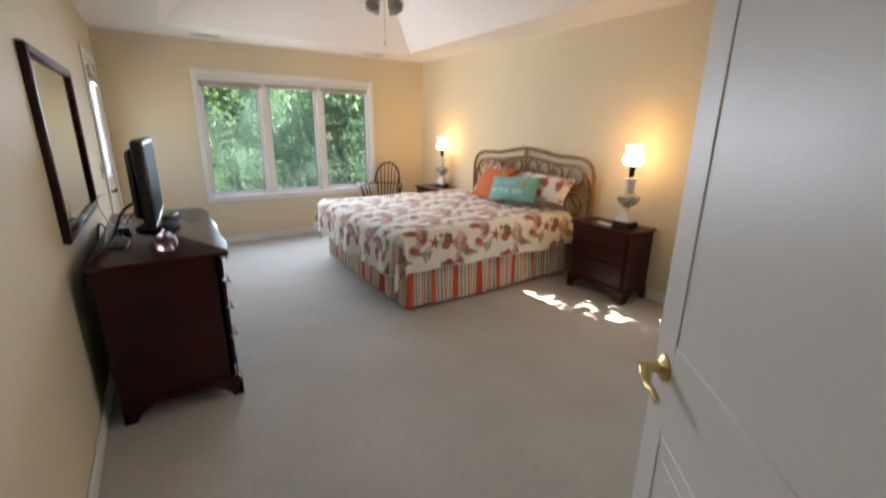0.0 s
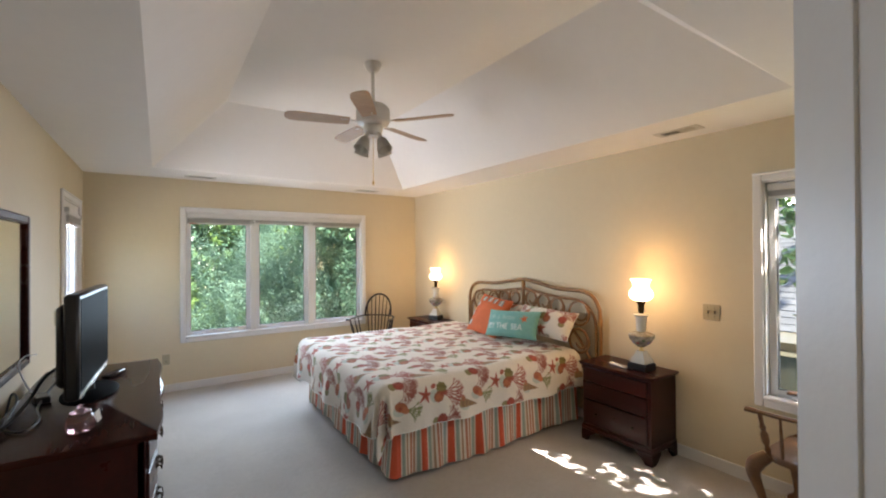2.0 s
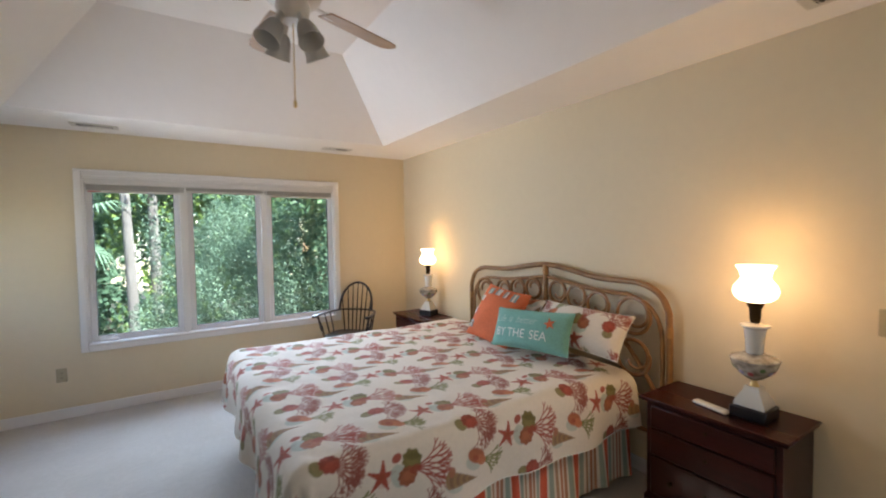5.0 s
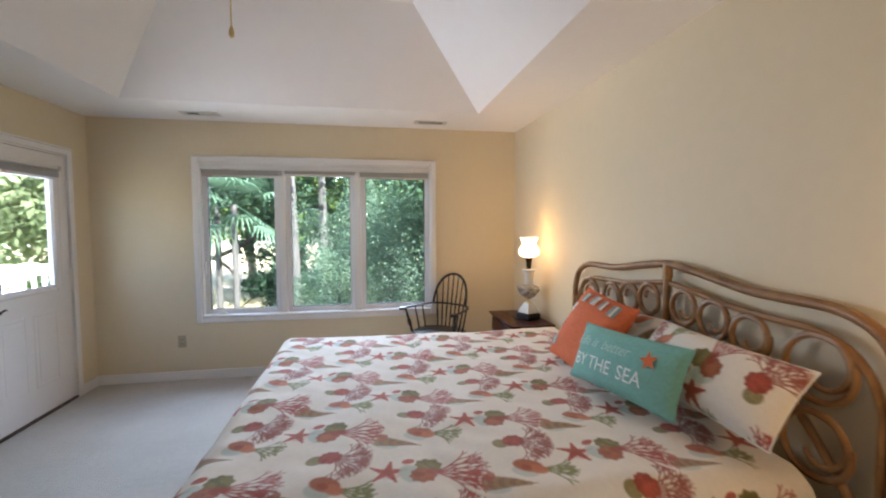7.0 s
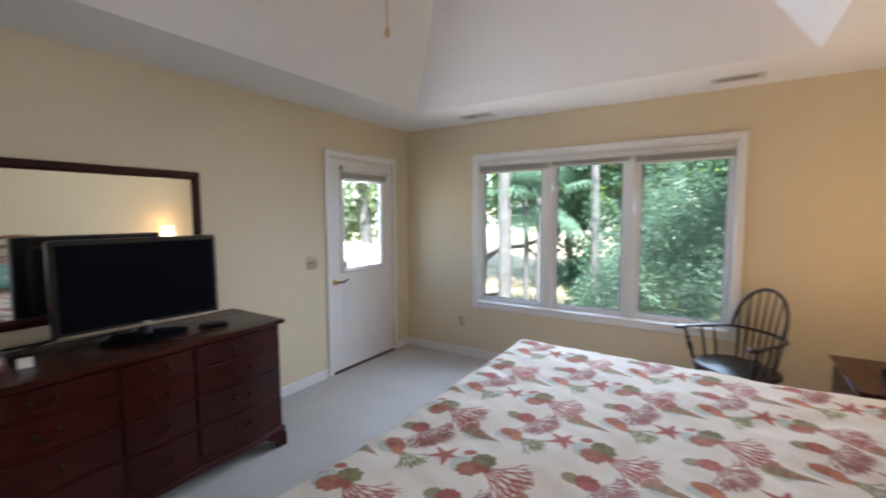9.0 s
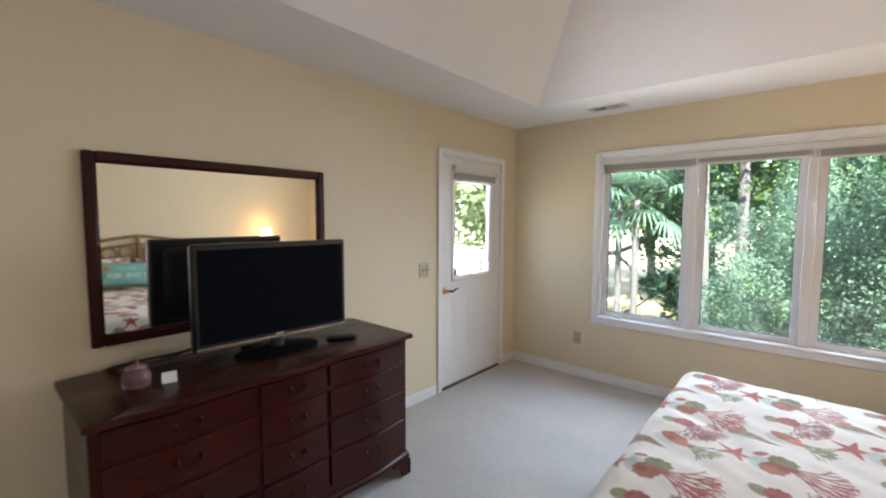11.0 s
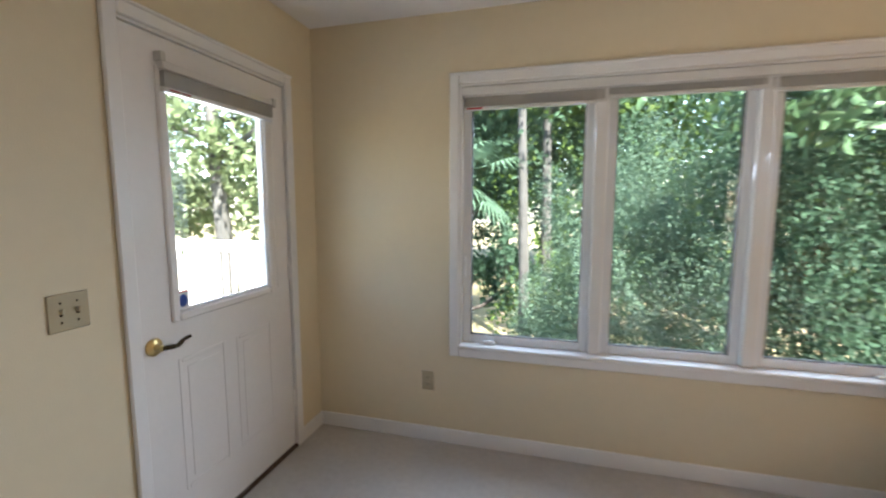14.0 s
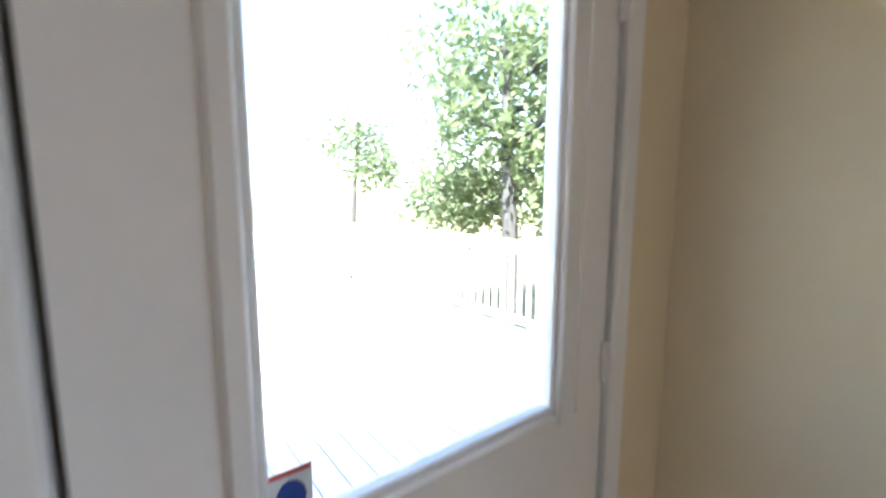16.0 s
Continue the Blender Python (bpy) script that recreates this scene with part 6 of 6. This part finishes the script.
def palmetto(base, height, seed):
    t = thing("palm_tree", "cabbage palm with drooping fan fronds", "palm tree", pose(base[0], base[1], GZ))
    part("trunk", M().tube([(0, 0, 0), (0.04, 0, height * 0.5), (0.02, 0.03, height)], [0.085, 0.07, 0.065], 12), BARK, t, "grey fibrous trunk")
    rs = random.Random(seed)
    for k in range(16):
        a = k * 2.4
        up = rs.uniform(-0.75, 0.95)
        d = Vector((math.cos(a), math.sin(a), up)).normalized()
        s = Vector((0.02, 0.03, height))
        hub = s + d * rs.uniform(0.5, 0.8)
        m = M().tube([s, (s + hub) / 2 + Vector((0, 0, 0.04)), hub], 0.012, 5)
        side = d.cross(Vector((0, 0, 1))).normalized()
        for j in range(15):
            b = (-1 + 2 * j / 14) * 1.5
            q = (d * math.cos(b) + side * math.sin(b)).normalized()
            ln = 0.75 * (1 - 0.25 * abs(b) / 1.5)
            w = q.cross(d.cross(side)).normalized() * 0.022
            p1, p2 = hub + q * ln * 0.55, hub + q * ln + Vector((0, 0, -0.42 * ln))
            m.add([hub - w * 0.3, hub + w * 0.3, p1 + w, p2, p1 - w], [(0, 1, 2, 4), (4, 2, 3)])
        part("frond", m, PALM, t, "", False)
    return t


palmetto((-0.38, 11.4), 4.5, 5)
palmetto((-0.88, 11.9), 4.5, 6)

# far woods all round
rs = np.random.RandomState(7)
n = 150000
ang = rs.uniform(-0.15 * np.pi, 0.695 * np.pi, n)
rad = rs.uniform(17, 32, n)
hgt = 12.5 + 3.0 * np.sin(ang * 7) + 2.0 * np.sin(ang * 17 + 1)
zz = GZ + hgt * rs.uniform(0, 1, n) ** 0.8
pos = np.stack([rad * np.cos(ang), 4 + rad * np.sin(ang), zz], -1)
keep = (np.sin(pos[:, 0] * 1.3 + pos[:, 2] * 0.9) + np.sin(pos[:, 1] * 1.1 - pos[:, 2] * 1.4) + rs.uniform(-1, 1, n)) > -1.15
keep &= ~((pos[:, 0] > -14) & (pos[:, 0] < 0.6) & (pos[:, 1] > 14) & (pos[:, 2] < 1.3 + 0.8 * np.sin(pos[:, 0] * 1.9)))
tagged(part("woods", leaf_mesh("woods", pos[keep], 0.38, LEAF2, 8, aspect=0.6), LEAF2), "sunlit woods in the distance", "woods", kind="stuff")
for k in range(13):
    a = -0.1 + k * 0.17
    x, y = 23 * math.cos(a) + 1.5 * math.sin(k * 3.1), 4 + 23 * math.sin(a)
    m = M().tube([(x, y, GZ), (x + 0.2 * math.sin(k), y, GZ + 4), (x + 0.4 * math.sin(k * 2), y, GZ + 9)], [0.24, 0.2, 0.12], 8)
    tk = thing("tree", "bare grey trunked tree among the distant woods", "tree", group="distant trees")
    part("trunk", m, BARK, tk)

# magnolia outside the side window
mg = thing("magnolia", "magnolia with large glossy leaves close to the window", "tree", pose(5.9, -0.7, GZ))
part("trunk", M().tube(smooth_path([(0, 0, 0), (0.05, 0.05, 2.2), (-0.1, 0.1, 4.0), (0.0, 0.0, 6.2)], 5), [0.11 - 0.0045 * i for i in range(16)], 10), BARK, mg)
for k, (dx, dy, z0, dz) in enumerate(((-0.9, 0.9, 3.4, 0.5), (-0.7, 1.5, 3.9, 0.5), (-1.0, 0.4, 4.4, 0.7), (-0.4, 1.2, 4.6, 1.0), (0.5, 1.0, 4.3, 0.6), (-0.5, 1.9, 3.3, 0.4))):
    part("limb", M().tube(smooth_path([(-0.05, 0.08, z0), (dx * 0.5, dy * 0.5, z0 + dz * 0.6), (dx, dy, z0 + dz)], 4), [0.035, 0.033, 0.03, 0.027, 0.024, 0.02, 0.017, 0.013, 0.008], 7), BARK, mg)
MAG = mat("magnolia_leaf", (0.09, 0.17, 0.085), 0.35, scale=1.5, color2=(0.05, 0.11, 0.055), island=0.3, trans=0.3)
pos = np.concatenate([blob_points(c, p, r, 200 + i, 0.2, 0.3) for i, (c, p, r) in enumerate(((645, (-0.8, 0.9, 4.5), (0.75, 0.8, 0.8)), (630, (-0.3, 1.7, 4.8), (0.8, 0.9, 0.8)), (780, (-0.1, 0.4, 5.7), (1.2, 1.2, 0.9)), (315, (-0.7, 1.6, 3.7), (0.6, 0.6, 0.5)), (45, (-1.2, 0.3, 4.3), (0.5, 0.5, 0.5)), (390, (-0.6, 2.1, 4.4), (0.5, 0.9, 0.6)), (450, (-1.0, 0.5, 5.5), (0.8, 0.8, 0.7))))])
part("crown", leaf_mesh("crown", pos, 0.135, MAG, 9, aspect=0.5, broad=True), MAG, mg, "large glossy dark green leaves")
# overhanging branch before the north window
pos = np.concatenate([blob_points(c, p, r, 300 + i, 0.2, 0.3) for i, (c, p, r) in enumerate(((420, (3.35, 8.0, 2.35), (0.75, 0.5, 0.5)), (130, (2.0, 8.6, 2.7), (0.8, 0.4, 0.3))))])
br = thing("overhanging_branch", "overhanging branch with broad dark leaves", "branch", kind="")
part("bough", M().tube(smooth_path([(4.6, 8.9, 1.6), (4.1, 8.4, 2.3), (3.4, 8.05, 2.6), (2.6, 8.3, 2.85), (1.7, 8.6, 2.9)], 5), [0.03 - 0.001 * i for i in range(21)], 7), BARK, br)
part("leaves", leaf_mesh("leaves", pos, 0.14, MAG, 12, aspect=0.48, broad=True), MAG, br)

# neighbouring house seen from the side window
hs = thing("neighbouring_house", "low house with a grey shingle roof and dark siding", "house", pose(0, 0, 0))
part("wall", M().box(10.9, 16, -7, 9, GZ, 0.05), SIDING, hs, "dark timber siding", False)
for y in (-2.6, 0.3, 3.2):
    w = part("window", M().box(10.86, 10.905, y - 0.65, y + 0.65, -1.6, -0.5), mat("dark_pane", (0.03, 0.04, 0.045), 0.08, scale=5) if y < -2 else bpy.data.materials["dark_pane"], hs, "dark window with a white frame", False)
    # White frame in the greyer exterior paint, which puts shade into its colour.
    part("frame", ring(M(), "y", y - 0.72, y + 0.72, -1.68, -0.42, 0.08, 10.83, 10.9, 0.006), EXTW, w)
part("fascia", M().box(10.28, 10.36, -7.4, 9.4, -0.14, 0.06, 0.006), EXTW, hs, "pale fascia board")
m = M()
for k in range(26):
    x0, z0 = 10.25 + k * 0.20, 0.07 + k * 0.105
    m.add([(x0, -7.4, z0 + 0.012), (x0, 9.4, z0 + 0.012), (x0 + 0.23, 9.4, z0 + 0.121), (x0 + 0.23, -7.4, z0 + 0.121), (x0, -7.4, z0 - 0.006), (x0, 9.4, z0 - 0.006)], [(0, 1, 2, 3), (4, 5, 1, 0)])
part("roof", m, SHINGLE, hs, "courses of weathered grey shingles, shade put into their colour", False)

# deck with railing
dk = thing("deck", "white painted timber deck outside the door", "deck")
y = 2.2
bd = None
while y < 8.35:
    if bd is None:
        bd = part("deck_board", M().box(-6.2, -0.15, 0.0, 0.138, -0.07, -0.035, 0.004), DECK, dk)
        bd.location = (0, y, 0)
    else:
        b2 = bd.copy()
        scene.collection.objects.link(b2)
        b2.location = (0, y, 0)
    y += 0.145
part("joist", M().box(-6.2, -6.1, 2.2, 8.35, -0.3, -0.072).box(-6.1, -0.2, 8.25, 8.35, -0.3, -0.072).box(-6.1, -0.2, 2.2, 2.3, -0.3, -0.072), DECK, dk, smooth=False)
for x, yy in ((-6.1, 8.25), (-6.1, 5.2), (-3.1, 8.25), (-0.4, 8.25), (-6.1, 2.3), (-0.4, 2.3)):
    part("deck_post", M().box(x - 0.06, x + 0.06, yy - 0.06, yy + 0.06, GZ, -0.3, 0.004), DECK, dk)


def railing(x0, y0, x1, y1, label):
    t = thing("railing", label, "railing", group="deck railings")
    a, b = Vector((x0, y0, 0)), Vector((x1, y1, 0))
    L = (b - a).length
    mm = Matrix.Translation(a) @ Matrix.Rotation(math.atan2(y1 - y0, x1 - x0), 4, 'Z')
    t.matrix_world = mm
    part("top_rail", M().box(0, L, -0.07, 0.07, 0.90, 0.94, 0.005), DECK, t)
    part("upper_rail", M().box(0, L, -0.02, 0.02, 0.80, 0.89, 0.004), DECK, t)
    part("bottom_rail", M().box(0, L, -0.02, 0.02, 0.05, 0.13, 0.004), DECK, t)
    n = max(1, int(L / 1.9))
    for i in range(n + 1):
        x = L * i / n
        part("post", M().box(x - 0.045, x + 0.045, -0.045, 0.045, -0.034, 0.90, 0.004), DECK, t)
    bal = None
    for i in range(1, int(L / 0.125)):
        if bal is None:
            bal = part("baluster", M().box(-0.018, 0.018, -0.018, 0.018, 0.13, 0.80, 0.003), DECK, t)
            bal.location = (0.125 * i, 0, 0)
        else:
            c = bal.copy()
            scene.collection.objects.link(c)
            c.location = (0.125 * i, 0, 0)
    return t


railing(-6.1, 8.3, -0.2, 8.3, "white painted wooden deck railing with square balusters")
railing(-6.15, 2.3, -6.15, 8.2, "white painted wooden deck railing at the far side")
